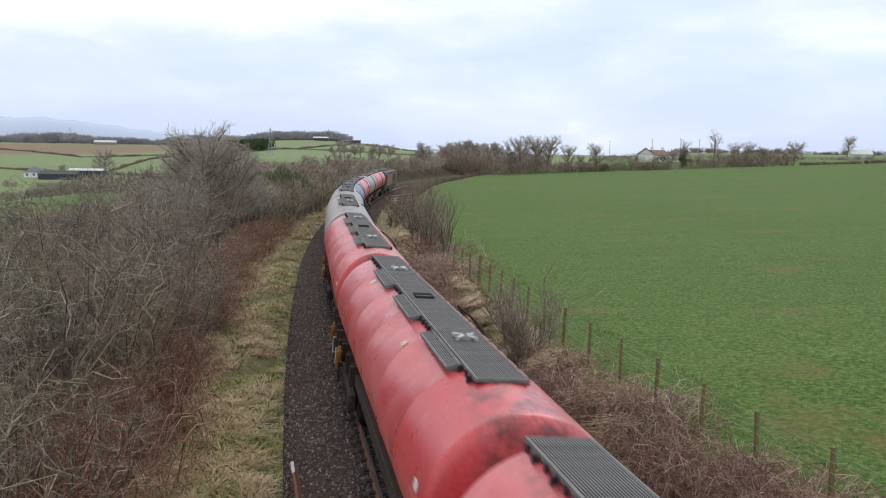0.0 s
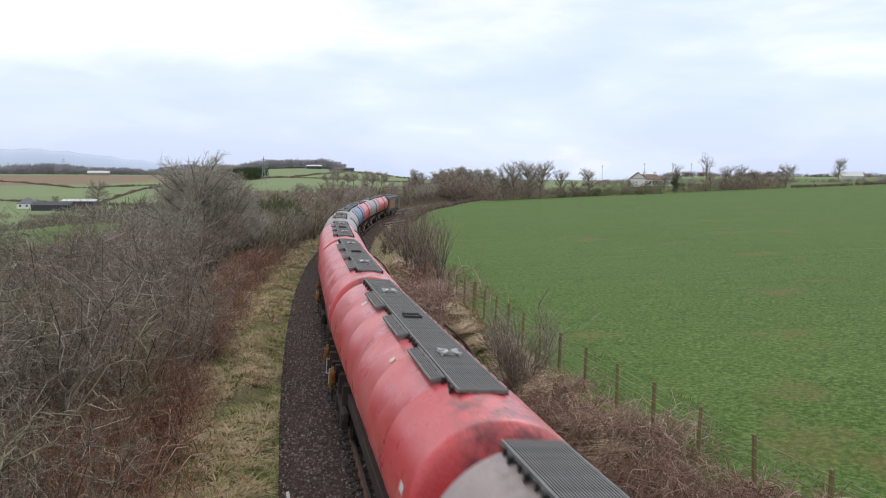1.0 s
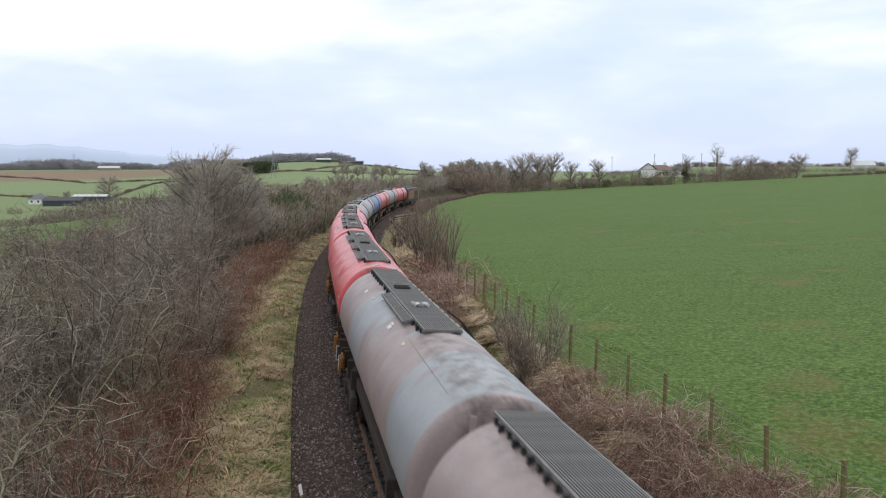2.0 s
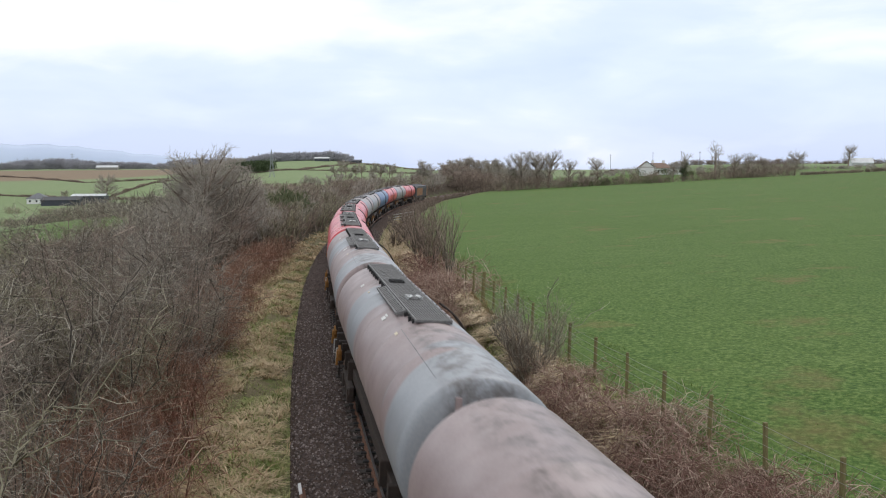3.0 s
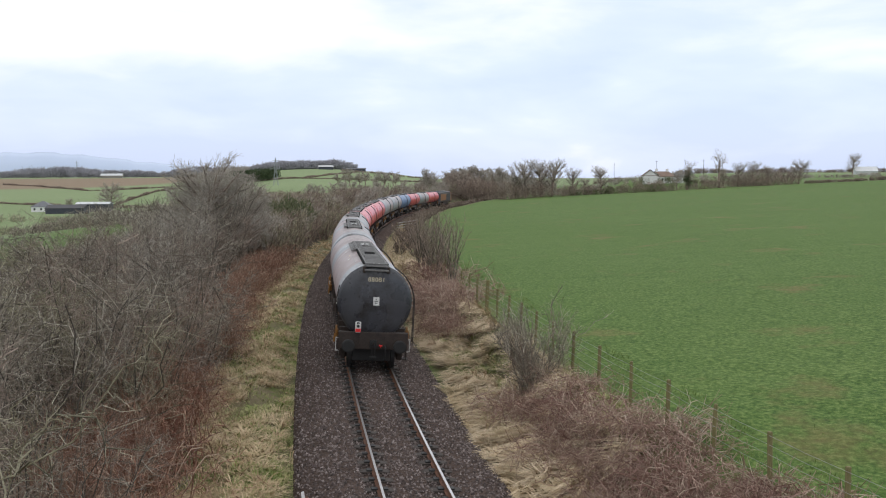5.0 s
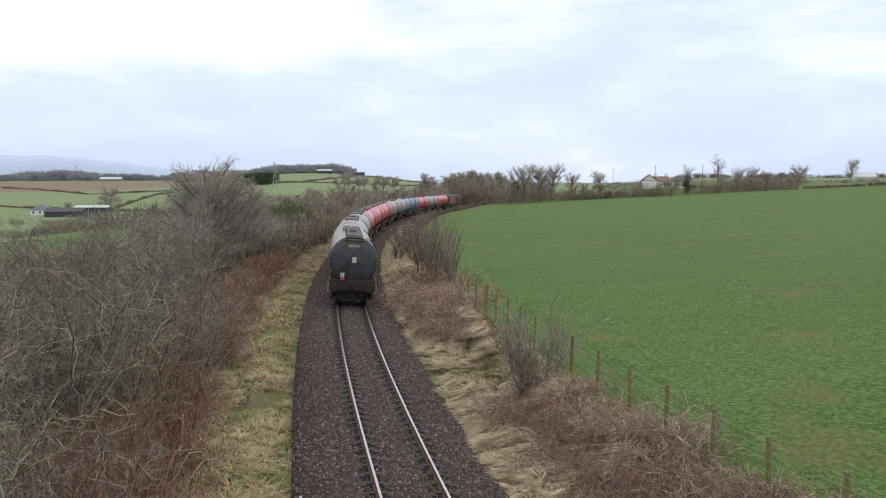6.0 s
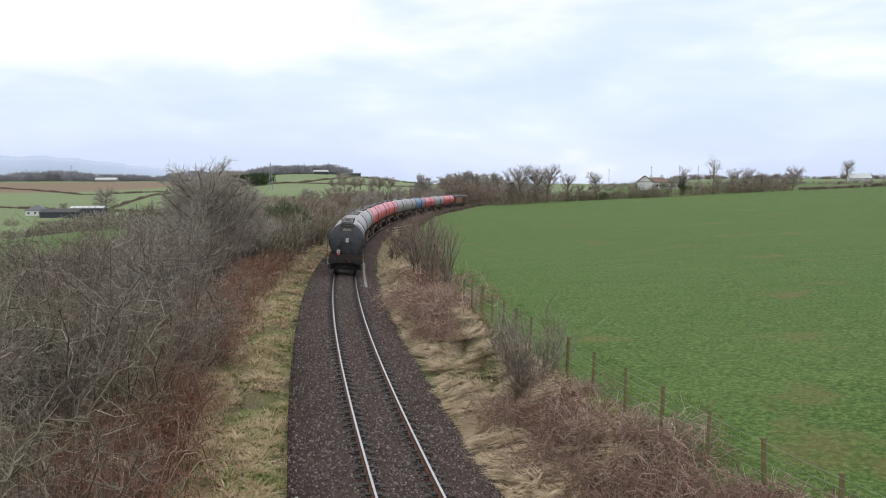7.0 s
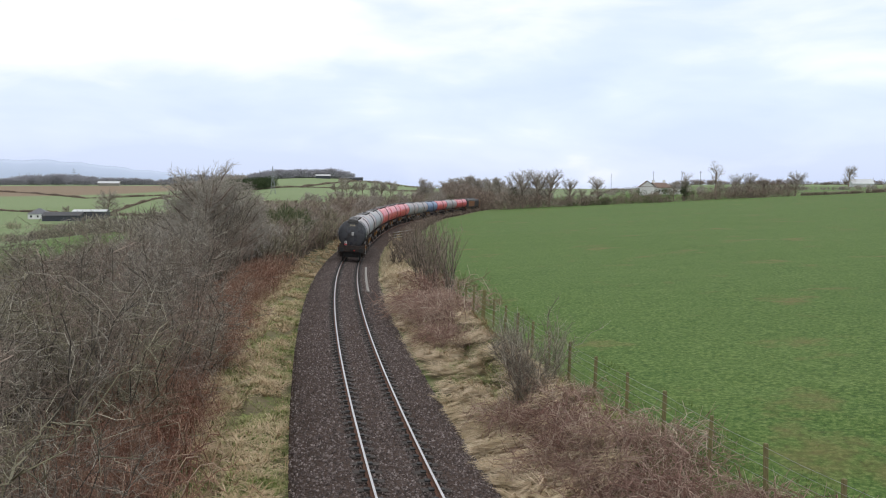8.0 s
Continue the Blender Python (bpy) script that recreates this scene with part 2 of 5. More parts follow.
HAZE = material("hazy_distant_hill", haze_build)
HOUSE_WHITE = plain("limewashed_wall", (0.78, 0.78, 0.76), (0.86, 0.86, 0.84), 0.6, 0.85)
SLATE = plain("grey_slate", (0.12, 0.125, 0.135), (0.20, 0.205, 0.22), 0.8, 0.7)
TILE_BROWN = plain("brown_roof_tile", (0.16, 0.10, 0.07), (0.24, 0.16, 0.12), 0.8, 0.8)
SHED_DARK = plain("dark_blue_grey_sheeting", (0.035, 0.04, 0.055), (0.06, 0.065, 0.085), 0.5, 0.6)
SHED_PALE = plain("pale_roof_sheeting", (0.55, 0.57, 0.58), (0.68, 0.70, 0.70), 0.5, 0.6)
STEEL_GREY = plain("weathered_pylon_steel", (0.28, 0.30, 0.32), (0.38, 0.40, 0.42), 0.5, 0.6, 0.2)
# bluish grey with distance haze painted in, for the farthest woods
HAZE_TWIG = twig_mat("hazy_far_twigs", (0.235, 0.23, 0.25), (0.285, 0.28, 0.305), (0.34, 0.335, 0.365))
FAR_TWIG = twig_mat("pale_grey_twigs", (0.25, 0.22, 0.185), (0.36, 0.325, 0.275), (0.48, 0.445, 0.385))
EVERGREEN = twig_mat("olive_evergreen_leaves", (0.04, 0.055, 0.02), (0.085, 0.105, 0.04), (0.15, 0.165, 0.075))
IVY = twig_mat("evergreen_leaves", (0.02, 0.035, 0.012), (0.045, 0.07, 0.025), (0.08, 0.11, 0.04))


# ---- the line of the track ----
S = np.arange(-130.0, 470.0, 1.0)
BEND = np.interp(S, [0, 50, 100, 150, 200, 260], [0.00156, 0.00166, 0.00151, 0.00139, 0.00142, 0.00142])
HEAD = np.concatenate([[0], np.cumsum((BEND[1:] + BEND[:-1]) / 2)])
ZERO = 130
HEAD = HEAD - HEAD[ZERO] - 0.1827
TX = np.cumsum(np.sin(HEAD))
TY = np.cumsum(np.cos(HEAD))
TX, TY = TX - TX[ZERO] + 0.077, TY - TY[ZERO] + 15.0
TZ = np.interp(S, [0, 45, 100, 150, 200, 260, 340, 440], [0, 0, -0.684, -0.821, -1.467, -1.896, -2.268, -2.268])
TZ = np.convolve(np.pad(TZ, 12, mode="edge"), np.ones(25) / 25, mode="valid")
CANT = 3.42


def on_track(s, lat=0.0, up=0.0, cant=CANT):
    """The place beside the line at distance s along it: lat to the right, up above the rails."""
    c = math.radians(cant)
    lat, up = lat * math.cos(c) + up * math.sin(c), up * math.cos(c) - lat * math.sin(c)
    h = np.interp(s, S, HEAD)
    return np.stack([np.interp(s, S, TX) + lat * np.cos(h), np.interp(s, S, TY) - lat * np.sin(h), np.interp(s, S, TZ) + up], -1)


def beside(x, y):
    """Distance along the line and offset to its right for places x, y."""
    x, y = np.atleast_1d(x).astype(float), np.atleast_1d(y).astype(float)
    s, d = np.empty_like(x), np.empty_like(x)
    for i in range(0, len(x), 4000):
        xs, ys = x[i:i + 4000, None], y[i:i + 4000, None]
        j = ((xs - TX[::2]) ** 2 + (ys - TY[::2]) ** 2).argmin(1) * 2
        dx, dy = x[i:i + 4000] - TX[j], y[i:i + 4000] - TY[j]
        s[i:i + 4000] = S[j] + dx * np.sin(HEAD[j]) + dy * np.cos(HEAD[j])
        d[i:i + 4000] = dx * np.cos(HEAD[j]) - dy * np.sin(HEAD[j])
    return s, d


def smooth(a, b, v):
    t = np.clip((v - a) / (b - a), 0, 1)
    return t * t * (3 - 2 * t)


def wave(x, y, size, seed=0.0):
    return (np.sin(x / size + seed) * np.cos(y / size * 1.3 + seed * 2) + 0.6 * np.sin(x / size * 1.9 + y / size * 1.4 + seed * 3)
            + 0.4 * np.cos(x / size * 3.7 - y / size * 2.9 + seed)) / 2


FIELD_END = 285.0      # the far hedge of the green field


def ground_z(x, y):
    """Height of the land, and the share of straw, litter and plough."""
    x, y = np.atleast_1d(x).astype(float), np.atleast_1d(y).astype(float)
    s, d = beside(x, y)
    tz = np.interp(s, S, TZ)
    # the green field slopes up to the east
    field = 0.75 + 0.045 * (x - 5) - 0.0107 * (y - 22) + 0.15 * wave(x, y, 16, 1.0)
    field = field - 0.5 * smooth(24, 14, y) * (1 - smooth(9, 26, x)) * (y > -30)
    field = np.where(x > 150, 0.75 + 0.045 * 145 - 0.0107 * (y - 22) + 0.012 * (x - 150), field)
    field = np.maximum(field, tz - 0.9)
    # beyond its hedge
    r = np.hypot(x, y)
    az = np.arctan2(x, np.maximum(y, 1))
    back = -1.5 + 4.2 * smooth(0.13, 0.20, az) * smooth(296, 330, r) + 3.0 * smooth(0.10, 0.30, az) * smooth(360, 620, r)
    field = field * (1 - smooth(FIELD_END + 6, FIELD_END + 40, y)) + back * smooth(FIELD_END + 6, FIELD_END + 40, y)
    # the valley to the west, with a round hill behind it
    valley = -0.6 - 11.4 * smooth(14, 150, -d) + 13.0 * smooth(430, 1250, r) * (1 - 0.75 * smooth(-0.08, 0.06, az)) + 0.8 * wave(x, y, 120, 2.0) * smooth(150, 400, r)
    valley = np.where((d > 0) | (y > 330), np.maximum(valley, -4.0 + 0 * x) * smooth(-0.24, -0.16, az) + valley * (1 - smooth(-0.24, -0.16, az)), valley)
    hill = 12.8 * np.exp(-(((x + 144) / 115) ** 2 + ((y - 960) / 260) ** 2))
    valley = valley + hill
    far_mix = smooth(330, 520, y) * (1 - smooth(0.05, 0.16, az))
    east = smooth(4.2, 6.0, d)
    land_r = field * (1 - far_mix) + valley * far_mix
    z = np.where(d > 0, (tz - 0.75) * (1 - east) + land_r * east,
                 (tz - 0.75) * (1 - smooth(5, 9, -d)) + (valley + 0.25 * smooth(5, 9, -d)) * smooth(5, 9, -d))
    wide = (np.abs(d) < 4.2)
    z = np.where(wide, tz - 0.75 + 0.25 * smooth(2.8, 4.2, np.abs(d)), z)
    z = np.where((~wide) & (d > 0) & (d < 6), np.maximum(z, tz - 0.5), z)
    z = z + 0.06 * wave(x, y, 0.9, 4.0) * smooth(2.8, 4.5, np.abs(d)) * (1 - smooth(20, 40, r))
    # hummocks of old grass on the east bank
    z = z + 0.13 * wave(x, y, 0.42, 7.0) * smooth(2.9, 3.6, d) * (1 - smooth(5.4, 6.2, d)) * smooth(6, 10, s) * (1 - smooth(48, 60, s))
    # the land drops away to the far plain
    z = np.where(r > 1500, z * (1 - smooth(1500, 3000, r)) - 30 * smooth(1500, 3000, r), z)
    straw = smooth(2.3, 3.0, np.abs(d)) * np.where(d > 0, 1 - smooth(5.6, 7.0, d + 0.5 * wave(x, y, 1.7, 1)), 1 - smooth(4.2, 6.5, -d))
    litter = smooth(4.6, 6.0, -d) * (1 - smooth(26, 34, -d)) * (s < 330)
    plough = smooth(815, 835, r) * (1 - smooth(1150, 1170, r)) * (az < -0.26) * (az > -0.70)
    # share of the haze-paled green, growing with distance
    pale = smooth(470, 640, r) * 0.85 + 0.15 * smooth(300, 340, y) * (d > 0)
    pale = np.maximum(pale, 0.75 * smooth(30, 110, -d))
    return z, straw, litter, plough, pale


def mesh_from(name, verts, faces, mats, index=None, shade=True):
    """A mesh from arrays: faces is an array of equal polygons."""
    me = bpy.data.meshes.new(name)
    verts, faces = np.ascontiguousarray(verts, np.float32), np.ascontiguousarray(faces, np.int32)
    k = faces.shape[1]
    me.vertices.add(len(verts))
    me.vertices.foreach_set("co", verts.ravel())
    me.loops.add(faces.size)
    me.loops.foreach_set("vertex_index", faces.ravel())
    me.polygons.add(len(faces))
    me.polygons.foreach_set("loop_start", np.arange(0, faces.size, k, dtype=np.int32))
    me.polygons.foreach_set("use_smooth", np.full(len(faces), shade))
    for m in mats:
        me.materials.append(m)
    if index is not None:
        me.polygons.foreach_set("material_index", np.ascontiguousarray(index, np.int32))
    me.update(calc_edges=True)
    me.validate()
    return me


def part(name, bm, mat, parent, label="", shade=False):
    """Links a bmesh, or a ready mesh, as one mesh object under a thing."""
    if isinstance(bm, bmesh.types.BMesh):
        me = bpy.data.meshes.new(name)
        bm.to_mesh(me)
        bm.free()
        if shade:
            for f in me.polygons:
                f.use_smooth = True
    else:
        me = bm
    if mat is not None and not me.materials:
        me.materials.append(mat)
    ob = new(name, me)
    ob.parent = parent
    return tagged(ob, label)


def thing(name, label, category, group="", m=None):
    ob = new(name)
    ob.empty_display_size = 0.3
    if m is not None:
        ob.matrix_basis = m
    return tagged(ob, label, category, group)


def box(bm, x0, x1, y0, y1, z0, z1, bev=0.0, mat=0):
    g = bmesh.ops.create_cube(bm, size=1)["verts"]
    bmesh.ops.transform(bm, verts=g, matrix=Matrix.Translation(((x0 + x1) / 2, (y0 + y1) / 2, (z0 + z1) / 2))
                        @ Matrix.Diagonal((x1 - x0, y1 - y0, z1 - z0, 1)))
    if bev:
        bmesh.ops.bevel(bm, geom=list({e for v in g for e in v.link_edges}), offset=bev, segments=1, affect="EDGES")
    return bm


def rod(bm, a, b, r, n=8, r2=None):
    a, b = Vector(a), Vector(b)
    m = Matrix.Translation((a + b) / 2) @ (b - a).to_track_quat("Z", "Y").to_matrix().to_4x4()
    bmesh.ops.create_cone(bm, cap_ends=True, segments=n, radius1=r, radius2=r if r2 is None else r2, depth=(b - a).length, matrix=m)
    return bm


def B():
    return bmesh.new()


def tubes(pts, rad, sides=3):
    """Arrays of a bundle of thin shoots: pts is (n, k, 3), rad is (n, k)."""
    n, k, _ = pts.shape
    ax = pts[:, -1] - pts[:, 0]
    ax = ax / (np.linalg.norm(ax, axis=-1, keepdims=True) + 1e-9)
    ref = np.where(np.abs(ax[:, 2:3]) > 0.8, np.array([[1.0, 0, 0]]), np.array([[0, 0, 1.0]]))
    u = np.cross(ax, ref)
    u /= np.linalg.norm(u, axis=-1, keepdims=True) + 1e-9
    v = np.cross(ax, u)
    ang = np.arange(sides) * 2 * math.pi / sides
    ring = u[:, None, None] * np.cos(ang)[None, None, :, None] + v[:, None, None] * np.sin(ang)[None, None, :, None]
    verts = pts[:, :, None] + ring * rad[:, :, None, None]
    base = (np.arange(n) * k * sides)[:, None, None] + (np.arange(k - 1) * sides)[None, :, None] + np.arange(sides)[None, None]
    nxt = (np.arange(n) * k * sides)[:, None, None] + (np.arange(k - 1) * sides)[None, :, None] + ((np.arange(sides) + 1) % sides)[None, None]
    faces = np.stack([base, nxt, nxt + sides, base + sides], -1).reshape(-1, 4)
    return verts.reshape(-1, 3), faces


def joined(*sets):
    vs, fs, n = [], [], 0
    for v, f in sets:
        vs.append(v)
        fs.append(f + n)
        n += len(v)
    return np.concatenate(vs), np.concatenate(fs)


# ---- ground ----
def make_ground():
    az = np.concatenate([np.linspace(-180, -36, 50)[:-1], np.linspace(-36, 36, 400), np.linspace(36, 180, 50)[1:-1]])
    rad = np.concatenate([[0.02, 0.6], 1.2 * 1.0245 ** np.arange(343)])
    rad = rad[rad < 4700]
    a, r = np.meshgrid(np.radians(az), rad)
    x, y = (r * np.sin(a)).ravel() + 0.35, (r * np.cos(a)).ravel() - 0.25
    z, straw, litter, plough, pale = ground_z(x, y)
    nr, na = r.shape
    i, j = np.meshgrid(np.arange(nr - 1), np.arange(na), indexing="ij")
    j2 = (j + 1) % na
    faces = np.stack([i * na + j, i * na + j2, (i + 1) * na + j2, (i + 1) * na + j], -1).reshape(-1, 4)[:, ::-1]
    inner = np.array([[0.0, 0.0, z[:na].mean()]])
    verts = np.concatenate([np.stack([x, y, z], -1), inner])
    me = mesh_from("ground", verts, faces, [GROUND])
    col = me.attributes.new("cover", "FLOAT_COLOR", "POINT")
    c = np.ones((len(verts), 4), np.float32)
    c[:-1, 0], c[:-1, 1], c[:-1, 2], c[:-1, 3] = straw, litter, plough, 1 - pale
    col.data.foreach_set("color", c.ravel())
    tagged(new("ground", me), "green winter fields and rough grassy railway banks", "ground", kind="structure")


make_ground()


def sweep(profile, s, mat, name, closed=True, zlift=0.0, lat=0.0):
    """Draws a cross-section (lat, up) along the line."""
    prof = np.array(profile)
    k, n = len(prof), len(s)
    verts = np.concatenate([on_track(s, lat + p[0], p[1] + zlift) for p in prof]).reshape(k, n, 3).transpose(1, 0, 2).reshape(-1, 3)
    i, j = np.meshgrid(np.arange(n - 1), np.arange(k if closed else k - 1), indexing="ij")
    j2 = (j + 1) % k
    faces = np.stack([i * k + j, i * k + j2, (i + 1) * k + j2, (i + 1) * k + j], -1).reshape(-1, 4)
    return mesh_from(name, verts, faces, mat if isinstance(mat, list) else [mat], shade=not closed)


def make_track():
    s = np.concatenate([np.arange(-110, -20, 4.0), np.arange(-20, 60, 0.8), np.arange(60, 440, 3.0)])
    bed = [(-2.62, -0.85), (-2.45, -0.50), (-1.75, -0.16), (-1.3, -0.135), (-1.14, -0.135), (-1.02, -0.20), (-0.48, -0.20), (-0.36, -0.14), (0, -0.145), (0.36, -0.14), (0.48, -0.20), (1.02, -0.20), (1.14, -0.135), (1.3, -0.135), (1.75, -0.16), (2.45, -0.50), (2.62, -0.85)]
    me = sweep(bed[::-1], s, BALLAST, "ballast_bed", closed=False)
    track = tagged(new("railway_track", me), "single railway track on dark brown stone ballast", "track", kind="structure")
    # rail: foot, web and head; the running surface is bright
    prof = [(-0.07, -0.159), (0.07, -0.159), (0.07, -0.145), (0.012, -0.128), (0.01, -0.045), (0.035, -0.03), (0.035, -0.006),
            (0.028, 0.0), (-0.028, 0.0), (-0.035, -0.006), (-0.035, -0.03), (-0.01, -0.045), (-0.012, -0.128), (-0.07, -0.145)]
    for lat in (-0.7525, 0.7525):
        me = sweep(prof, s, [RAIL_RUST, RAIL_HEAD], "rail", lat=lat)
        k = len(prof)
        idx = np.zeros(len(me.polygons), np.int32)
        for q in (7,):
            idx[q::k] = 1
        me.polygons.foreach_set("material_index", idx)
        part("rail", me, None, track, "rusty steel rail with a polished running surface")
    return track


track = make_track()


def make_sleepers():
    bm = B()
    box(bm, -1.27, 1.27, -0.125, 0.125, -0.16, 0.0, 0.012)
    me = bpy.data.meshes.new("sleeper")
    bm.to_mesh(me)
    bm.free()
    me.materials.append(SLEEPER)
    cb = B()
    for sx in (-1, 1):
        box(cb, sx * 0.12 - 0.07, sx * 0.12 + 0.07, -0.08, 0.08, -0.01, 0.035, 0.008)
    chair = bpy.data.meshes.new("rail_chair")
    cb.to_mesh(chair)
    cb.free()
    chair.materials.append(BLACK)
    rng = random.Random(3)
    s = -10.0
    while s < 120:
        p = on_track(np.array([s]), 0, -0.150)[0]
        ob = new("sleeper", me)
        ob.parent = track
        ob.matrix_basis = pose(*p, 0, CANT, -math.degrees(np.interp(s, S, HEAD)) + rng.uniform(-0.4, 0.4))
        for lat in (-0.7525, 0.7525):
            ch = new("rail_chair", chair)
            ch.parent, ch.matrix_basis = ob, pose(lat, 0, 0)
        s += 0.65


make_sleepers()


def make_stones():
    """Loose stones over the ballast where it lies nearest."""
    rng = np.random.default_rng(5)
    n = 68000
    s = -6 + 100 * rng.random(n) ** 2.0
    d = rng.uniform(-2.6, 2.6, n)
    keep = (np.abs(np.abs(d) - 0.7525) > 0.30) | ((np.abs(np.abs(d) - 0.7525) > 0.09) & (np.mod(s + 10, 0.65) > 0.14) & (np.mod(s + 10, 0.65) < 0.51))
    s, d = s[keep], d[keep]
    up = np.interp(np.abs(d), [0, 0.36, 0.48, 1.02, 1.14, 1.3, 1.75, 2.45, 2.62], [-0.145, -0.14, -0.185, -0.185, -0.135, -0.135, -0.16, -0.50, -0.66]) + 0.008
    c = np.stack([on_track(np.array([a]), b, u)[0] for a, b, u in zip(s, d, up)])
    n = len(c)
    octa = np.array([[1, 0, 0], [-1, 0, 0], [0, 1, 0], [0, -1, 0], [0, 0, 1], [0, 0, -1.0]])
    f = np.array([[0, 2, 4], [2, 1, 4], [1, 3, 4], [3, 0, 4], [2, 0, 5], [1, 2, 5], [3, 1, 5], [0, 3, 5]])
    size = rng.uniform(0.018, 0.042, (n, 1, 1)) * rng.uniform(0.65, 1.3, (n, 6, 3))
    ang = rng.uniform(0, 6.28, n)
    o = octa[None] * size
    tilt = rng.uniform(-0.6, 0.6, n)
    o = np.stack([o[..., 0], o[..., 1] * np.cos(tilt)[:, None] - o[..., 2] * np.sin(tilt)[:, None], o[..., 1] * np.sin(tilt)[:, None] + o[..., 2] * np.cos(tilt)[:, None]], -1)
    o = np.stack([o[..., 0] * np.cos(ang)[:, None] - o[..., 1] * np.sin(ang)[:, None], o[..., 0] * np.sin(ang)[:, None] + o[..., 1] * np.cos(ang)[:, None], o[..., 2]], -1)
    verts = (c[:, None] + o).reshape(-1, 3)
    faces = (f[None] + 6 * np.arange(n)[:, None, None]).reshape(-1, 3)
    ob = new("ballast_stones", mesh_from("ballast_stones", verts, faces, [STONE], shade=False))
    ob.parent = track
    tagged(ob, kind="stuff")


make_stones()


# ---- the train ----
TAIL_S, SPEED, PITCH = 6.957, 17.237, 16.316


def tail_s(t):
    return TAIL_S + SPEED * (t - 4.5)


def vehicle_pose(s, half=5.6):
    """A vehicle's pose with its middle at s, resting on two bogies."""
    a, b = on_track(np.array([s - half]))[0], on_track(np.array([s + half]))[0]
    m, w = (a + b) / 2, b - a
    return pose(*m, math.degrees(math.atan2(w[2], math.hypot(w[0], w[1]))), CANT, -math.degrees(math.atan2(w[0], w[1])))


def lathe(profile, n, ny=None):
    """A shell round the y axis at tank height from (y, radius)."""
    prof = np.array(profile)
    a = np.arange(n) * 2 * math.pi / n
    v = np.stack([prof[:, None, 1] * np.sin(a)[None], np.repeat(prof[:, None, 0], n, 1), prof[:, None, 1] * np.cos(a)[None] + AXIS], -1).reshape(-1, 3)
    i, j = np.meshgrid(np.arange(len(prof) - 1), np.arange(n), indexing="ij")
    j2 = (j + 1) % n
    f = np.stack([i * n + j, i * n + j2, (i + 1) * n + j2, (i + 1) * n + j], -1).reshape(-1, 4)
    return v, f


AXIS, RAD, HALF, FORE = 2.5, 1.28, 7.55, 8.0


def end_profile(sign):
    """A dished end with a rounded shoulder."""
    reach = FORE if sign > 0 else HALF
    pts = [(sign * (reach - 0.25), RAD)]
    for k in range(1, 6):
        a = k / 5 * math.radians(75)
        pts.append((sign * (reach - 0.25 + 0.16 * math.sin(a)), RAD - 0.16 + 0.16 * math.cos(a)))
    y0, r0 = pts[-1][0] * sign, pts[-1][1]
    for k in range(1, 6):
        r = r0 * (1 - k / 5)
        pts.append((sign * (y0 + 0.10 * (1 - (r / r0) ** 2)), max(r, 0.002)))
    return pts


SHARED = {}


def shared(key, make):
    if key not in SHARED:
        SHARED[key] = make()
    return SHARED[key]


def barrel_mesh():
    prof = [(-(HALF - 0.25), RAD)]
    for y in (-5.0, -2.5, 0, 2.5, 5.0):     # faint weld beads
        prof += [(y - 0.03, RAD), (y, RAD + 0.006), (y + 0.03, RAD)]
    prof.append((FORE - 0.25, RAD))
    v, f = lathe(prof, 72)
    return v, f


def tank_mesh(kind, paint):
    def make():
        v, f = barrel_mesh()
        return mesh_from("barrel", v, f, [paint])
    return shared(("barrel", kind), make)


def end_mesh(kind, paint, sign):
    def make():
        v, f = lathe(end_profile(sign), 72)
        if sign < 0:
            f = f[:, ::-1]
        return mesh_from("tank_end", v, f, [paint])
    return shared(("end", kind, sign), make)


def deck_mesh(y0, y1, x0, x1, z):
    """The edge frame of a grating panel with its cross bearers."""
    def make():
        bm = B()
        for x in (x0, x1 - 0.03):
            box(bm, x, x + 0.03, y0, y1, z - 0.05, z + 0.006)
        for y in (y0, y1 - 0.03):
            box(bm, x0 + 0.03, x1 - 0.03, y, y + 0.03, z - 0.05, z + 0.004)
        y = y0 + 0.9
        while y < y1 - 0.5:
            box(bm, x0 + 0.03, x1 - 0.03, y - 0.02, y + 0.02, z - 0.05, z - 0.025)
            y += 0.9
        me = bpy.data.meshes.new("grating")
        bm.to_mesh(me)
        bm.free()
        me.materials.append(DECK)
        return me
    return shared(("deck", y0, y1, x0, x1, z), make)


def slats(panel, y0, y1, x0, x1, z, pitch=0.035):
    """Lengthwise bars, laid one by one into the panel's frame."""
    long = round(y1 - y0 - 0.06, 3)
    me = simple("slat_%g" % long, DECK, lambda bm: box(bm, -0.009, 0.009, -long / 2, long / 2, -0.028, 0.0))
    n = round((x1 - x0 - 0.08) / pitch)
    for k in range(n + 1):
        put("slat", me, panel, pose(x0 + 0.04 + (x1 - x0 - 0.08) * k / n, (y0 + y1) / 2, z))


def tray_mesh(y0, y1, x0, x1, z):
    def make():
        bm = B()
        box(bm, x0 + 0.02, x1 - 0.02, y0, y1, z - 0.042, z - 0.036)
        y = y0 + 0.25
        while y < y1:      # clamps along the edges
            for sx, x in ((-1, x0), (1, x1)):
                zs = AXIS + math.sqrt(RAD ** 2 - x * x) - 0.03
                out = 0.025 + 0.045 * abs(math.sin(y * 5.3))
                box(bm, min(x, x + sx * out), max(x, x + sx * out), y - 0.025, y + 0.025, zs, z - 0.02)
            y += 0.3
        me = bpy.data.meshes.new("tray")
        bm.to_mesh(me)
        bm.free()
        me.materials.append(BLACK)
        return me
    return shared(("tray", y0, y1, x0, x1, z), make)


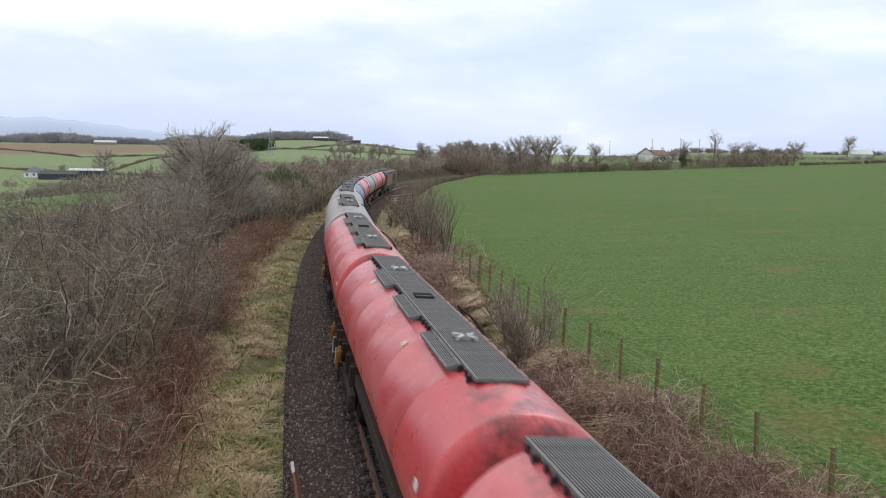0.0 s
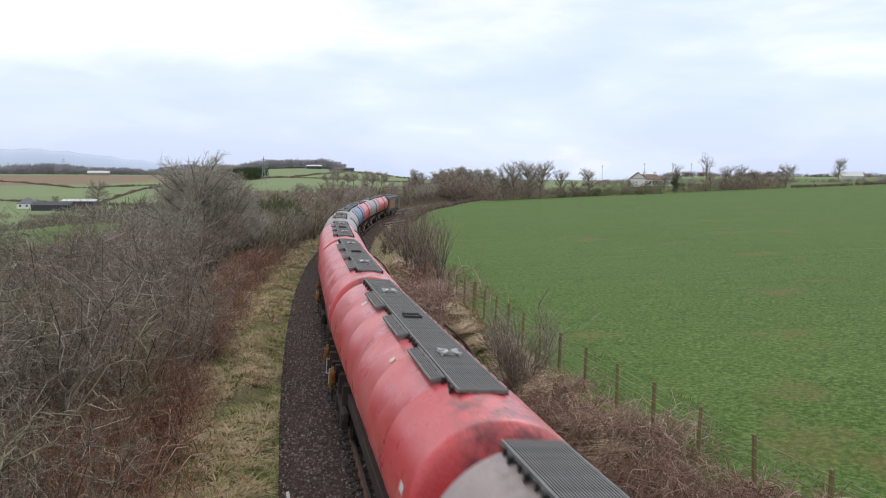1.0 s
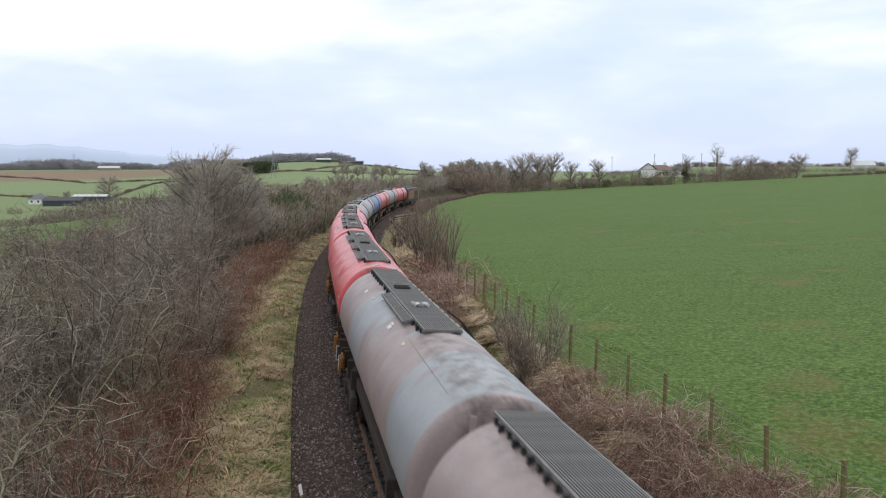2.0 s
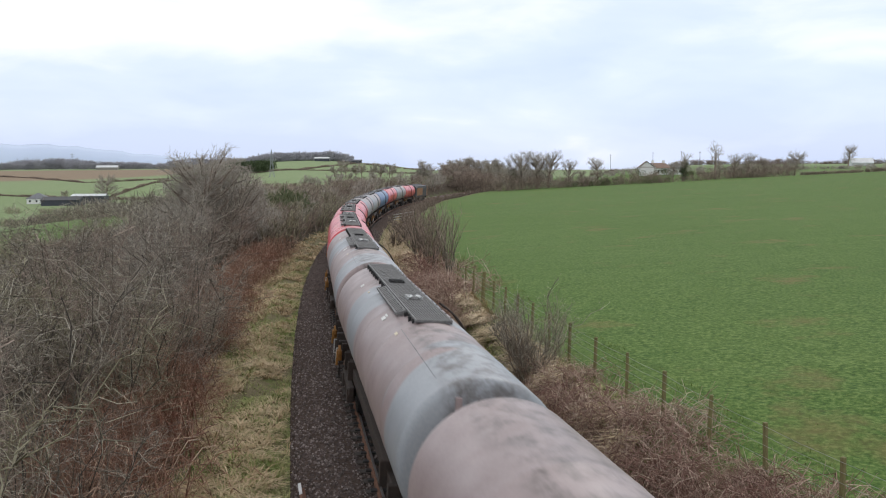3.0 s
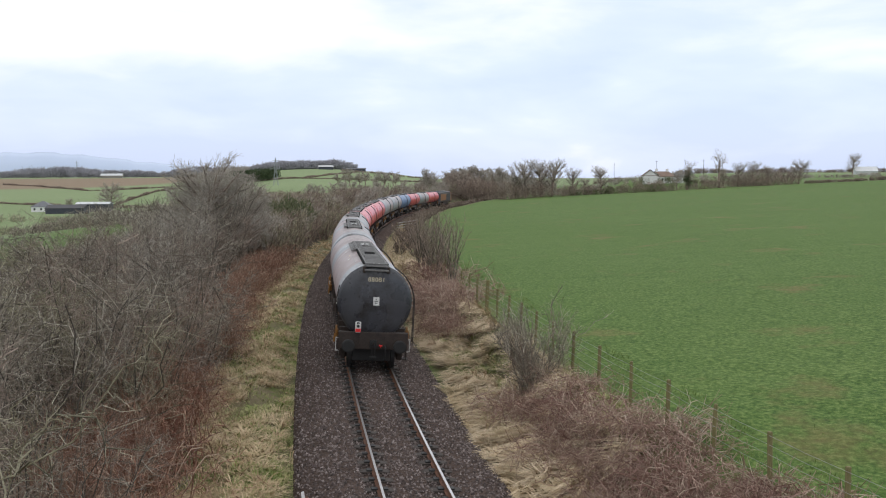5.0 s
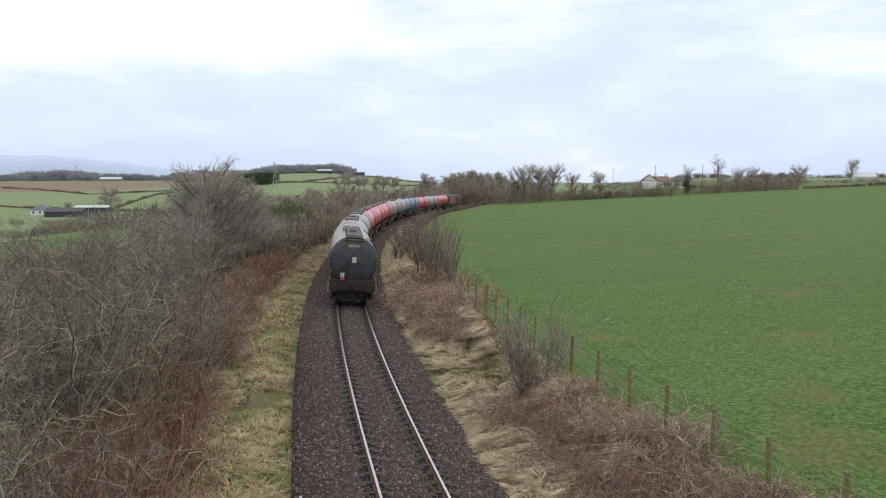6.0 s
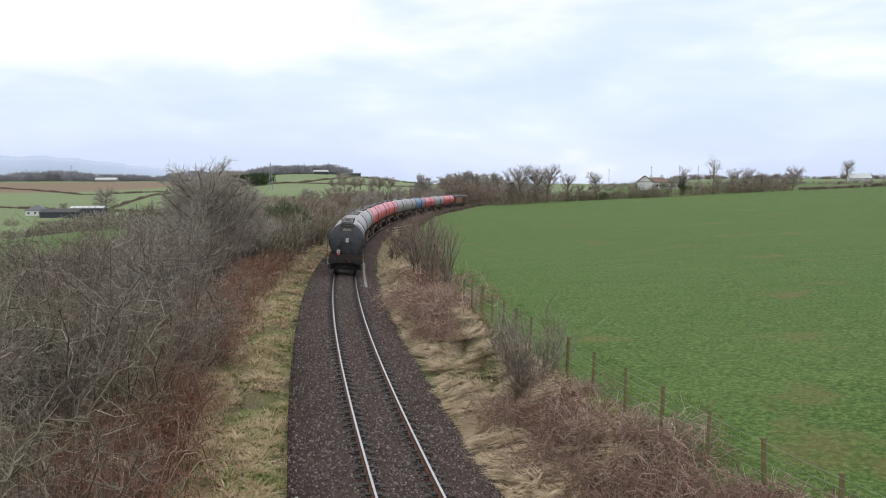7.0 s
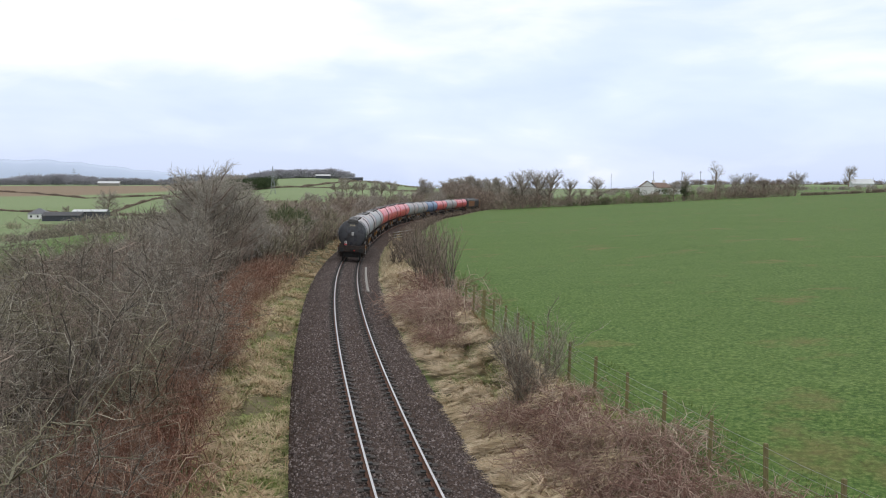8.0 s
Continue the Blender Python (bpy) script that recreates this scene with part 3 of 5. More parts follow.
def manway_mesh():
    """A round lid with swing bolts spread like a clover."""
    def make():
        bm = B()
        rod(bm, (0, 0, -0.15), (0, 0, 0.05), 0.17, 20)
        rod(bm, (0, 0, 0.05), (0, 0, 0.08), 0.13, 20, 0.09)
        me = bpy.data.meshes.new("manway_lid")
        bm.to_mesh(me)
        bm.free()
        me.materials.append(DECK)
        return me
    return shared("manway", make)


def bolt_fill(bm):
    rod(bm, (0.08, 0, 0.12), (0.32, 0, 0.09), 0.03, 8, 0.042)
    rod(bm, (0.31, 0, 0.04), (0.31, 0, 0.13), 0.042, 8)


def hatch_mesh():
    def make():
        bm = B()
        box(bm, -0.19, 0.19, -0.21, 0.21, -0.05, 0.025)
        lid = [f for f in bm.faces if f.normal.z > 0.9]
        bmesh.ops.inset_region(bm, faces=lid, thickness=0.05)
        bmesh.ops.translate(bm, verts=list({v for f in lid for v in f.verts}), vec=(0, 0, -0.05))
        me = bpy.data.meshes.new("dip_hatch")
        bm.to_mesh(me)
        bm.free()
        me.materials.append(BLACK)
        return me
    return shared("hatch", make)


def frame_mesh():
    def make():
        bm = B()
        for sx in (-1, 1):
            box(bm, sx * 0.95 - 0.06, sx * 0.95 + 0.06, -7.35, 7.35, 1.02, 1.32, 0.01)
            box(bm, sx * 0.5 - 0.2, sx * 0.5 + 0.2, -6.6, -4.4, 1.15, 1.5, 0.02)
            box(bm, sx * 0.5 - 0.2, sx * 0.5 + 0.2, 4.4, 6.6, 1.15, 1.5, 0.02)
        for y in (-6.8, -5.5, -4.2, 4.2, 5.5, 6.8):
            box(bm, -1.15, 1.15, y - 0.09, y + 0.09, 1.0, 1.5, 0.01)
        box(bm, -0.16, 0.16, -7.3, 7.3, 0.95, 1.2, 0.01)
        me = bpy.data.meshes.new("underframe")
        bm.to_mesh(me)
        bm.free()
        me.materials.append(FRAME)
        return me
    return shared("frame", make)


def simple(key, mat, fill):
    def make():
        bm = B()
        fill(bm)
        me = bpy.data.meshes.new(key)
        bm.to_mesh(me)
        bm.free()
        me.materials.append(mat)
        return me
    return shared(key, make)


def wheelset_fill(bm):
    rod(bm, (-0.75, 0, 0), (0.75, 0, 0), 0.08, 10)
    for sx in (-1, 1):
        rod(bm, (sx * 0.69, 0, 0), (sx * 0.72, 0, 0), 0.485, 28)
        rod(bm, (sx * 0.72, 0, 0), (sx * 0.83, 0, 0), 0.46, 28)


def bogie_fill(bm):
    for sx in (-1, 1):
        box(bm, sx * 1.02 - 0.07, sx * 1.02 + 0.07, -1.35, 1.35, 0.55, 0.78, 0.02)
        for y in (-0.95, 0.95):
            box(bm, sx * 1.02 - 0.11, sx * 1.02 + 0.11, y - 0.2, y + 0.2, 0.32, 0.72, 0.03)
        for y in (-0.22, 0.0, 0.22):
            rod(bm, (sx * 1.02, y, 0.36), (sx * 1.02, y, 0.62), 0.085, 8)
        box(bm, sx * 1.02 - 0.13, sx * 1.02 + 0.13, -0.4, 0.4, 0.28, 0.36)
    # crossbeam made deep to darken the space under the wagon
    box(bm, -1.0, 1.0, -0.45, 0.45, 0.32, 0.95, 0.02)


def headstock_fill(bm):
    box(bm, -1.2, 1.2, -0.06, 0.06, 0.86, 1.45, 0.015)
    box(bm, -1.2, 1.2, -0.16, -0.06, 1.39, 1.45, 0.01)
    for x in (-0.45, 0.45):
        box(bm, x - 0.03, x + 0.03, 0.06, 0.09, 0.88, 1.43)


def buffer_fill(bm):
    rod(bm, (0, 0, 0), (0, 0.30, 0), 0.13, 16, 0.11)
    rod(bm, (0, 0.28, 0), (0, 0.5, 0), 0.075, 12)
    rod(bm, (0, 0.50, 0), (0, 0.535, 0), 0.225, 20)
    rod(bm, (0, 0.535, 0), (0, 0.55, 0), 0.225, 20, 0.18)


def hook_fill(bm):
    box(bm, -0.12, 0.12, 0.0, 0.05, 0.92, 1.2, 0.01)
    rod(bm, (0, 0.02, 1.05), (0, 0.32, 1.05), 0.045, 8)
    rod(bm, (0, 0.32, 1.05), (0, 0.36, 1.16), 0.04, 8, 0.02)
    for x in (-0.05, 0.05):
        rod(bm, (x, 0.28, 1.02), (x, 0.26, 0.66), 0.02, 6)
    rod(bm, (-0.11, 0.26, 0.64), (0.11, 0.26, 0.64), 0.035, 8)
    for k in range(2):
        rod(bm, (0.0, 0.26, 0.62), (0.0, 0.22, 0.42), 0.022, 6)


def hose_fill(bm):
    pts = [(0, 0.0, 1.0), (0, 0.10, 1.0), (0, 0.17, 0.92), (0, 0.18, 0.75), (0, 0.15, 0.6), (0, 0.08, 0.52)]
    for a, b in zip(pts, pts[1:]):
        rod(bm, a, b, 0.027, 8)
    rod(bm, pts[-1], (0, 0.03, 0.54), 0.045, 8)


def cock_fill(bm):
    rod(bm, (0, 0.0, 1.0), (0, 0.13, 1.0), 0.04, 8)
    box(bm, -0.09, 0.09, 0.05, 0.11, 0.98, 1.05, 0.01)
    rod(bm, (0, 0.08, 1.0), (0, 0.08, 0.9), 0.03, 8)


def step_fill(bm):
    """A shunter's step and grab rail hung from the frame."""
    for y in (-0.18, 0.18):
        rod(bm, (0, y, 1.15), (0, y, 0.45), 0.02, 6)
    box(bm, -0.12, 0.08, -0.2, 0.2, 0.43, 0.46)
    box(bm, -0.10, 0.06, -0.2, 0.2, 0.72, 0.75)


def grab_fill(bm):
    rod(bm, (0, 0, 0.78), (0, 0, 1.22), 0.013, 6)
    rod(bm, (0, 0, 1.22), (0.1, 0, 1.22), 0.013, 6)
    rod(bm, (0, 0, 0.78), (0.1, 0, 0.78), 0.013, 6)


def bracket_fill(bm):
    """A yellow painted brake-wheel guard beside the frame."""
    rod(bm, (-0.03, 0, 1.30), (0.03, 0, 1.30), 0.20, 14)
    box(bm, -0.08, 0.08, -0.10, 0.10, 1.05, 1.36, 0.02)
    rod(bm, (-0.06, 0, 1.1), (-0.06, 0, 0.9), 0.04, 6)


def ladder_mesh():
    def make():
        bm = B()
        a0, a1 = math.radians(28), math.radians(100)
        r = RAD + 0.10
        for y in (-0.2, 0.2):
            prev = None
            for k in range(9):
                a = a0 + (a1 - a0) * k / 8
                p = (r * math.sin(a), y, AXIS + r * math.cos(a))
                if prev:
                    rod(bm, prev, p, 0.022, 6)
                prev = p
            rod(bm, prev, (1.25, y, 1.2), 0.022, 6)
        for k in range(1, 8):
            a = a0 + (a1 - a0) * k / 8
            rod(bm, (r * math.sin(a), -0.2, AXIS + r * math.cos(a)), (r * math.sin(a), 0.2, AXIS + r * math.cos(a)), 0.014, 6)
        me = bpy.data.meshes.new("ladder")
        bm.to_mesh(me)
        bm.free()
        me.materials.append(FRAME)
        return me
    return shared("ladder", make)


def put(name, me, parent, m=None, label=""):
    ob = part(name, me, None, parent, label)
    if m is not None:
        ob.matrix_basis = m
    return ob


def sign_mesh(w, h, mat, key):
    return simple(key, mat, lambda bm: box(bm, -w / 2, w / 2, -h / 2, h / 2, -0.003, 0.006))


def on_shell(x_ang, y, off=0.006):
    """A pose flat on the barrel at that angle from its crown."""
    a = math.radians(x_ang)
    return pose((RAD + off) * math.sin(a), y, AXIS + (RAD + off) * math.cos(a), 0, x_ang, 0)


def tank_wagon(label, kind, paint, deck, fittings, wings, signs, end_paint=None):
    """A bogie tank wagon with its front towards +y."""
    w = thing("tank_wagon", label, "tank wagon", "tank wagons of the train")
    put("barrel", tank_mesh(kind, paint), w)
    ez = end_paint or paint
    put("tank_end", end_mesh(kind, paint, 1), w)
    put("tank_end", end_mesh((kind, "rear", ez.name), ez, -1), w)
    put("underframe", frame_mesh(), w)
    top = AXIS + RAD + 0.045
    y0, y1 = deck
    n = max(2, round((y1 - y0) / 3.5))
    for k in range(n):
        a, b = y0 + (y1 - y0) * k / n, y0 + (y1 - y0) * (k + 1) / n
        g = put("walkway_panel", deck_mesh(round(a + 0.006, 3), round(b - 0.006, 3), -0.38, 0.38, top), w, None, "dark steel grating")
        put("tray", tray_mesh(round(a + 0.006, 3), round(b - 0.006, 3), -0.38, 0.38, top), g)
        slats(g, round(a + 0.006, 3), round(b - 0.006, 3), -0.38, 0.38, top)
    for a, b in wings:
        ang = math.radians(-21)
        g = put("side_panel", deck_mesh(a, b, -0.12, 0.12, 0.0), w, pose((RAD + 0.095) * math.sin(ang) - 0.02, 0, AXIS + (RAD + 0.095) * math.cos(ang), 0, -13, 0), "sloping side step of dark grating")
        slats(g, a, b, -0.12, 0.12, 0.0)
    for y, f in fittings:
        if f == "lid":
            lid = put("manway_lid", manway_mesh(), w, pose(0.0, y, top - 0.02), "bright clover-shaped lid")
            for k in range(4):
                put("swing_bolt", simple("swing_bolt", BRIGHT, bolt_fill), lid, pose(0, 0, 0, 0, 0, 45 + 90 * k) @ Matrix.Scale(0.72, 4))
        else:
            put("dip_hatch", hatch_mesh(), w, pose(-0.02, y, top + 0.02))
    for ang, y, sw, sh, kind2 in signs:
        put("placard", sign_mesh(sw, sh, WHITE if kind2 == "w" else CREAM, "placard_%s_%g_%g" % (kind2, sw, sh)), w, on_shell(ang, y))
    if kind == "grey" and not end_paint:
        for k in range(5):
            put("number_bar", simple("number_bar", WHITE, lambda bm: box(bm, -0.06, 0.06, -0.006, 0.006, -0.11, 0.11)), w, pose(0.36 - 0.18 * k, -(HALF + 0.005), AXIS + 0.62, -5, 0, 0), "blurred white digit")
        for x in (-0.42, 0.42):
            put("end_bracket", simple("end_bracket", GREY, lambda bm: box(bm, -0.05, 0.05, -0.03, 0.03, -0.15, 0.15, 0.01)), w, pose(x, -(HALF - 0.035), AXIS + 0.86, -4, 0, 0))
    if kind == "grey":
        put("seam", simple("seam", END_GREY, lambda bm: box(bm, -0.006, 0.006, -2.1, 2.1, -0.01, 0.003)), w, on_shell(-30, -4.6, 0.0), "dark lengthwise weld seam")
    put("ladder", ladder_mesh(), w, pose(0, 0.4, 0))
    for sy in (-1, 1):
        turn = 0 if sy > 0 else 180
        bog = put("bogie", simple("bogie", FRAME, bogie_fill), w, pose(0, sy * 5.5, 0))
        for y in (-0.95, 0.95):
            put("wheelset", simple("wheelset", BLACK, wheelset_fill), bog, pose(0, y, 0.46))
            # black plate added to stand in for the deep shade under the wagon
            put("brake_beam", simple("brake_beam", BLACK, lambda bm: box(bm, -0.66, 0.66, -0.05, 0.05, 0.34, 0.95, 0.01)), bog, pose(0, y * 1.5, 0))
        hs = put("headstock", simple("headstock", FRAME, headstock_fill), w, pose(0, sy * 7.55, 0, 0, 0, turn))
        for x in (-0.875, 0.875):
            put("buffer", simple("buffer", BLACK, buffer_fill), hs, pose(x, 0.06, 1.06))
        put("coupling_hook", simple("hook", BLACK, hook_fill), hs, pose(0, 0.06, 0))
        put("brake_hose", simple("hose", BLACK, hose_fill), hs, pose(-0.42, 0.06, 0))
        put("brake_cock", simple("cock", SIGNAL_RED, cock_fill), hs, pose(-0.26, 0.06, 0.35) @ Matrix.Scale(0.65, 4), "red painted cock")
        for sx in (-1, 1):
            put("step", simple("step", FRAME, step_fill), w, pose(sx * 1.2, sy * 7.0, 0, 0, 0, 0 if sx > 0 else 180))
            put("grab_rail", simple("grab", WHITE, grab_fill), w, pose(sx * 1.28, sy * 7.45, 0, 0, 0, 180 if sx > 0 else 0), "dirty white grab rail")
            put("brake_guard", simple("bracket", OCHRE, bracket_fill), w, pose(sx * 1.25, sy * 6.5, 0), "dirty yellow guard")
    return w


TRAIN = []      # (thing, wagons ahead of the tail)


def make_train():
    full, wings = (-5.9, 7.95), ((-5.0, -2.6), (-1.2, 1.2), (2.6, 5.2))
    full_fit = ((-3.3, "lid"), (0.9, "hatch"), (5.0, "lid"))
    fore, fore_w, fore_f = (-2.6, 7.9), ((-1.3, 2.7),), ((3.5, "hatch"), (0.4, "lid"))
    aft, aft_w, aft_f = (-7.5, 2.9), ((-1.3, 2.3),), ((0.35, "lid"), (-3.45, "hatch"))
    small = ((-33, 4.4, 0.16, 0.28, "w"), (-40, -2.2, 0.12, 0.2, "c"), (-80, -6.9, 0.12, 0.22, "w"))
    grey_s = ((-38, 4.9, 0.11, 0.26, "w"), (-36, 3.4, 0.06, 0.14, "c"), (-38, -0.6, 0.10, 0.34, "w"), (-34, -0.5, 0.05, 0.30, "w"), (-36, -2.6, 0.07, 0.2, "c"))
    red = ("weathered red tank wagon with a dark grating walkway", "red", RED, full, full_fit, wings, small)
    grey = ("stained brown-grey tank wagon with a short grating walkway", "grey", GREY, fore, fore_f, fore_w, grey_s)
    tail = ("grey tail tank wagon with a sooty end and tail lamp", "grey", GREY, aft, aft_f, aft_w,
            ((-34, 2.4, 0.10, 0.18, "w"), (-38, 0.2, 0.10, 0.24, "w"), (-34, -2.0, 0.06, 0.18, "c"), (-38, -3.0, 0.09, 0.26, "w")), END_GREY)
    blue = ("faded blue tank wagon", "blue", BLUE, full, full_fit, wings, small)
    order = [tail, grey, grey, red, red, red, grey, grey, blue, red, grey, red]
    made = {}
    for k, spec in enumerate(order):
        key = (spec[0], spec[2].name)
        ob = copy_thing(made[key], Matrix()) if key in made else tank_wagon(*spec)
        made.setdefault(key, ob)
        TRAIN.append((ob, k + 0.5))
    # the tail's number, placard and lamp
    tw = TRAIN[0][0]
    dish = -(HALF - 0.25 + 0.16 * math.sin(math.radians(75)) + 0.10)
    for k, ch in enumerate("88081"):
        font = bpy.data.curves.new("digit", "FONT")
        font.body, font.size, font.align_x, font.align_y, font.extrude = ch, 0.215, "CENTER", "CENTER", 0.004
        tmp = new("digit", font)
        me = bpy.data.meshes.new_from_object(tmp.evaluated_get(bpy.context.evaluated_depsgraph_get()))
        bpy.data.objects.remove(tmp)
        me.materials.clear()
        me.materials.append(CREAM)
        put("digit", me, tw, pose(0.02 + 0.122 * (k - 2), dish + 0.022, AXIS + 0.77, 90 - 5, 0, 0), "cream stencilled digit")
    ring = [(-(HALF - 0.27), RAD), (-(HALF - 0.27), RAD + 0.012), (-(HALF - 0.22), RAD + 0.014), (-(HALF - 0.20), RAD + 0.004), (-(HALF - 0.20), RAD - 0.03)]
    put("end_ring", mesh_from("end_ring", *lathe(ring, 72), [END_GREY]), tw, None, "raised rim round the sooty end")
    for k in range(26):
        a = math.radians(-95 + 190 * k / 25)
        put("rim_bolt", simple("rim_bolt", WHITE, lambda bm: box(bm, -0.02, 0.02, -0.028, 0.028, -0.01, 0.018, 0.005)), tw, pose((RAD + 0.03) * math.sin(a), -(HALF - 0.27), AXIS + (RAD + 0.03) * math.cos(a), 0, math.degrees(a), 0))
    plate = put("placard", sign_mesh(0.21, 0.29, WHITE, "tail_placard"), tw, pose(0.04, dish - 0.006, AXIS + 0.03, 90, 0, 0), "white label plate")
    for k, (bw, bz) in enumerate(((0.05, 0.07), (0.12, 0.0), (0.09, -0.06))):
        put("print_bar", simple("print_bar%d" % k, DECK, lambda bm: box(bm, -bw / 2, bw / 2, -0.018, 0.018, 0.006, 0.008)), plate, pose(0, bz, 0), "illegible dark print")
    for k, (yy, zz) in enumerate(((-7.53, 1.24), (-7.58, 1.10))):
        put("end_step", simple("end_step%d" % k, DECK, lambda bm: box(bm, -0.42, 0.42, -0.05, 0.05, -0.03, 0.03, 0.01)), tw, pose(0, yy, AXIS + zz), "dark step at the walkway's end")
    def rear_ladder(bm):
        for y in (-7.62, -7.28):
            prev = (1.36, y, 1.1)
            for k in range(9):
                a = math.radians(90 - 62 * k / 8)
                q = ((RAD + 0.08) * math.sin(a), y, AXIS + (RAD + 0.08) * math.cos(a))
                rod(bm, prev, q, 0.018, 6)
                prev = q
        for k in range(5):
            rod(bm, (1.36, -7.62, 1.3 + 0.27 * k), (1.36, -7.28, 1.3 + 0.27 * k), 0.012, 6)
    put("rear_ladder", simple("rear_ladder", FRAME, rear_ladder), tw, None, "dark ladder bent round the sooty end")
    put("end_handrail", simple("end_handrail", FRAME, lambda bm: [rod(bm, (-1.33, -7.6, 1.4), (-1.35, -7.6, 2.5), 0.018, 6), rod(bm, (-1.35, -7.6, 2.5), (-1.24, -7.58, 3.05), 0.018, 6)]), tw, None, "dark rail beside the sooty end")
    for x in (-0.42, 0.42):
        put("walkway_bracket", simple("walkway_bracket", FRAME, lambda bm: box(bm, -0.05, 0.05, -0.06, 0.05, -0.22, 0.0, 0.012)), tw, pose(x, -7.5, AXIS + 1.22), "stubby bracket under the walkway's end")
    lamp = put("tail_lamp", simple("tail_lamp", WHITE, lambda bm: box(bm, -0.10, 0.10, -0.06, 0.06, 0, 0.38, 0.03)), tw, pose(-0.55, -7.70, 1.45), "white portable tail lamp with a red band")
    put("lens", simple("lamp_lens", BLACK, lambda bm: rod(bm, (0, 0, 0.235), (0, -0.085, 0.235), 0.05, 16)), lamp)
    put("band", simple("lamp_band", SIGNAL_RED, lambda bm: box(bm, -0.095, 0.095, -0.066, -0.055, 0.03, 0.145)), lamp)
    put("cap", simple("lamp_cap", BLACK, lambda bm: box(bm, -0.05, 0.05, -0.064, 0.02, 0.31, 0.37, 0.01)), lamp)


make_train()


def make_loco():
    """A six-axle diesel with a cab at each end."""
    w = thing("locomotive", "dark diesel locomotive with dull orange side panels", "locomotive")
    half, wd = 10.2, 1.36

    def body_fill(bm):
        box(bm, -wd, wd, -half + 1.9, half - 1.9, 1.25, 3.25, 0.08)

    def roof_fill(bm):
        box(bm, -wd + 0.08, wd - 0.08, -half + 1.9, half - 1.9, 3.25, 3.62, 0.18)
        for y in (-5, -2.6, 0, 2.6, 5):
            box(bm, -0.6, 0.6, y - 0.8, y + 0.8, 3.6, 3.78, 0.05)

    def cab_fill(bm):
        vs = [(-wd, 0, 1.2), (wd, 0, 1.2), (wd, 0, 3.3), (0.9, 0, 3.72), (-0.9, 0, 3.72), (-wd, 0, 3.3)]
        fs = [(-wd, 1.75, 1.2), (wd, 1.75, 1.2), (wd, 1.25, 3.2), (0.85, 1.0, 3.58), (-0.85, 1.0, 3.58), (-wd, 1.25, 3.2)]
        a = [bm.verts.new(v) for v in vs]
        b = [bm.verts.new(v) for v in fs]
        bm.faces.new(a)
        bm.faces.new(b[::-1])
        for k in range(6):
            bm.faces.new((a[k], b[k], b[(k + 1) % 6], a[(k + 1) % 6]))
        bmesh.ops.recalc_face_normals(bm, faces=bm.faces[:])

    put("body", simple("loco_body", ROOF_DARK, body_fill), w)
    put("roof", simple("loco_roof", ROOF_DARK, roof_fill), w, None, "black roof with vents")
    for sx in (-1, 1):
        put("side_flash", simple("loco_flash%d" % sx, ORANGE, lambda bm: box(bm, sx * (wd + 0.004) - 0.012, sx * (wd + 0.004) + 0.012, -half + 2.2, 1.0, 1.5, 3.1)), w, None, "orange side panel")
        for y in (2.2, 4.0, 5.8):
            put("grille", simple("grille%d" % sx, ROOF_DARK, lambda bm: box(bm, sx * (wd + 0.01) - 0.02, sx * (wd + 0.01) + 0.02, -0.7, 0.7, 2.2, 3.0)), w, pose(0, y, 0))
    for sy in (1, -1):
        c = put("cab", simple("loco_cab_%d" % sy, ROOF_DARK if sy < 0 else ORANGE, cab_fill), w, pose(0, sy * (half - 1.9), 0, 0, 0, 0 if sy > 0 else 180))
        put("windscreen", simple("windscreen", GLASS, lambda bm: box(bm, -1.1, 1.1, -0.01, 0.01, 0, 0.72)), c, pose(0, 1.485, 2.42, 13, 0, 0))
        put("headstock", simple("headstock", FRAME, headstock_fill), w, pose(0, sy * (half - 0.1), -0.1, 0, 0, 0 if sy > 0 else 180))
        bog = put("bogie", simple("bogie", FRAME, bogie_fill), w, pose(0, sy * 6.2, 0))
        for y in (-1.3, 0, 1.3):
            put("wheelset", simple("wheelset", BLACK, wheelset_fill), bog, pose(0, y, 0.46))
    put("fuel_tank", simple("fuel_tank", FRAME, lambda bm: box(bm, -1.25, 1.25, -3.0, 3.0, 0.35, 1.2, 0.06)), w)
    put("underframe", simple("loco_frame", FRAME, lambda bm: box(bm, -1.3, 1.3, -half + 0.2, half - 0.2, 0.98, 1.26, 0.02)), w)
    TRAIN.append((w, 12 + 0.65))


make_loco()


def motions():
    for ob, k in TRAIN:
        rows = []
        for i in range(17):
            t = i * 0.5
            rows.append((t, vehicle_pose(tail_s(t) + k * PITCH)))
        walk(ob, rows)


# ---- plants ----
def unit(v):
    return v / (np.linalg.norm(v, axis=-1, keepdims=True) + 1e-9)


def along(pts, t):
    """Places on polylines pts (n, k, 3) at fractions t (n, m)."""
    k = pts.shape[1] - 1
    f = np.clip(t * k, 0, k - 1e-4)
    i = f.astype(int)
    w = (f - i)[..., None]
    n = np.arange(len(pts))[:, None]
    return pts[n, i] * (1 - w) + pts[n, i + 1] * w


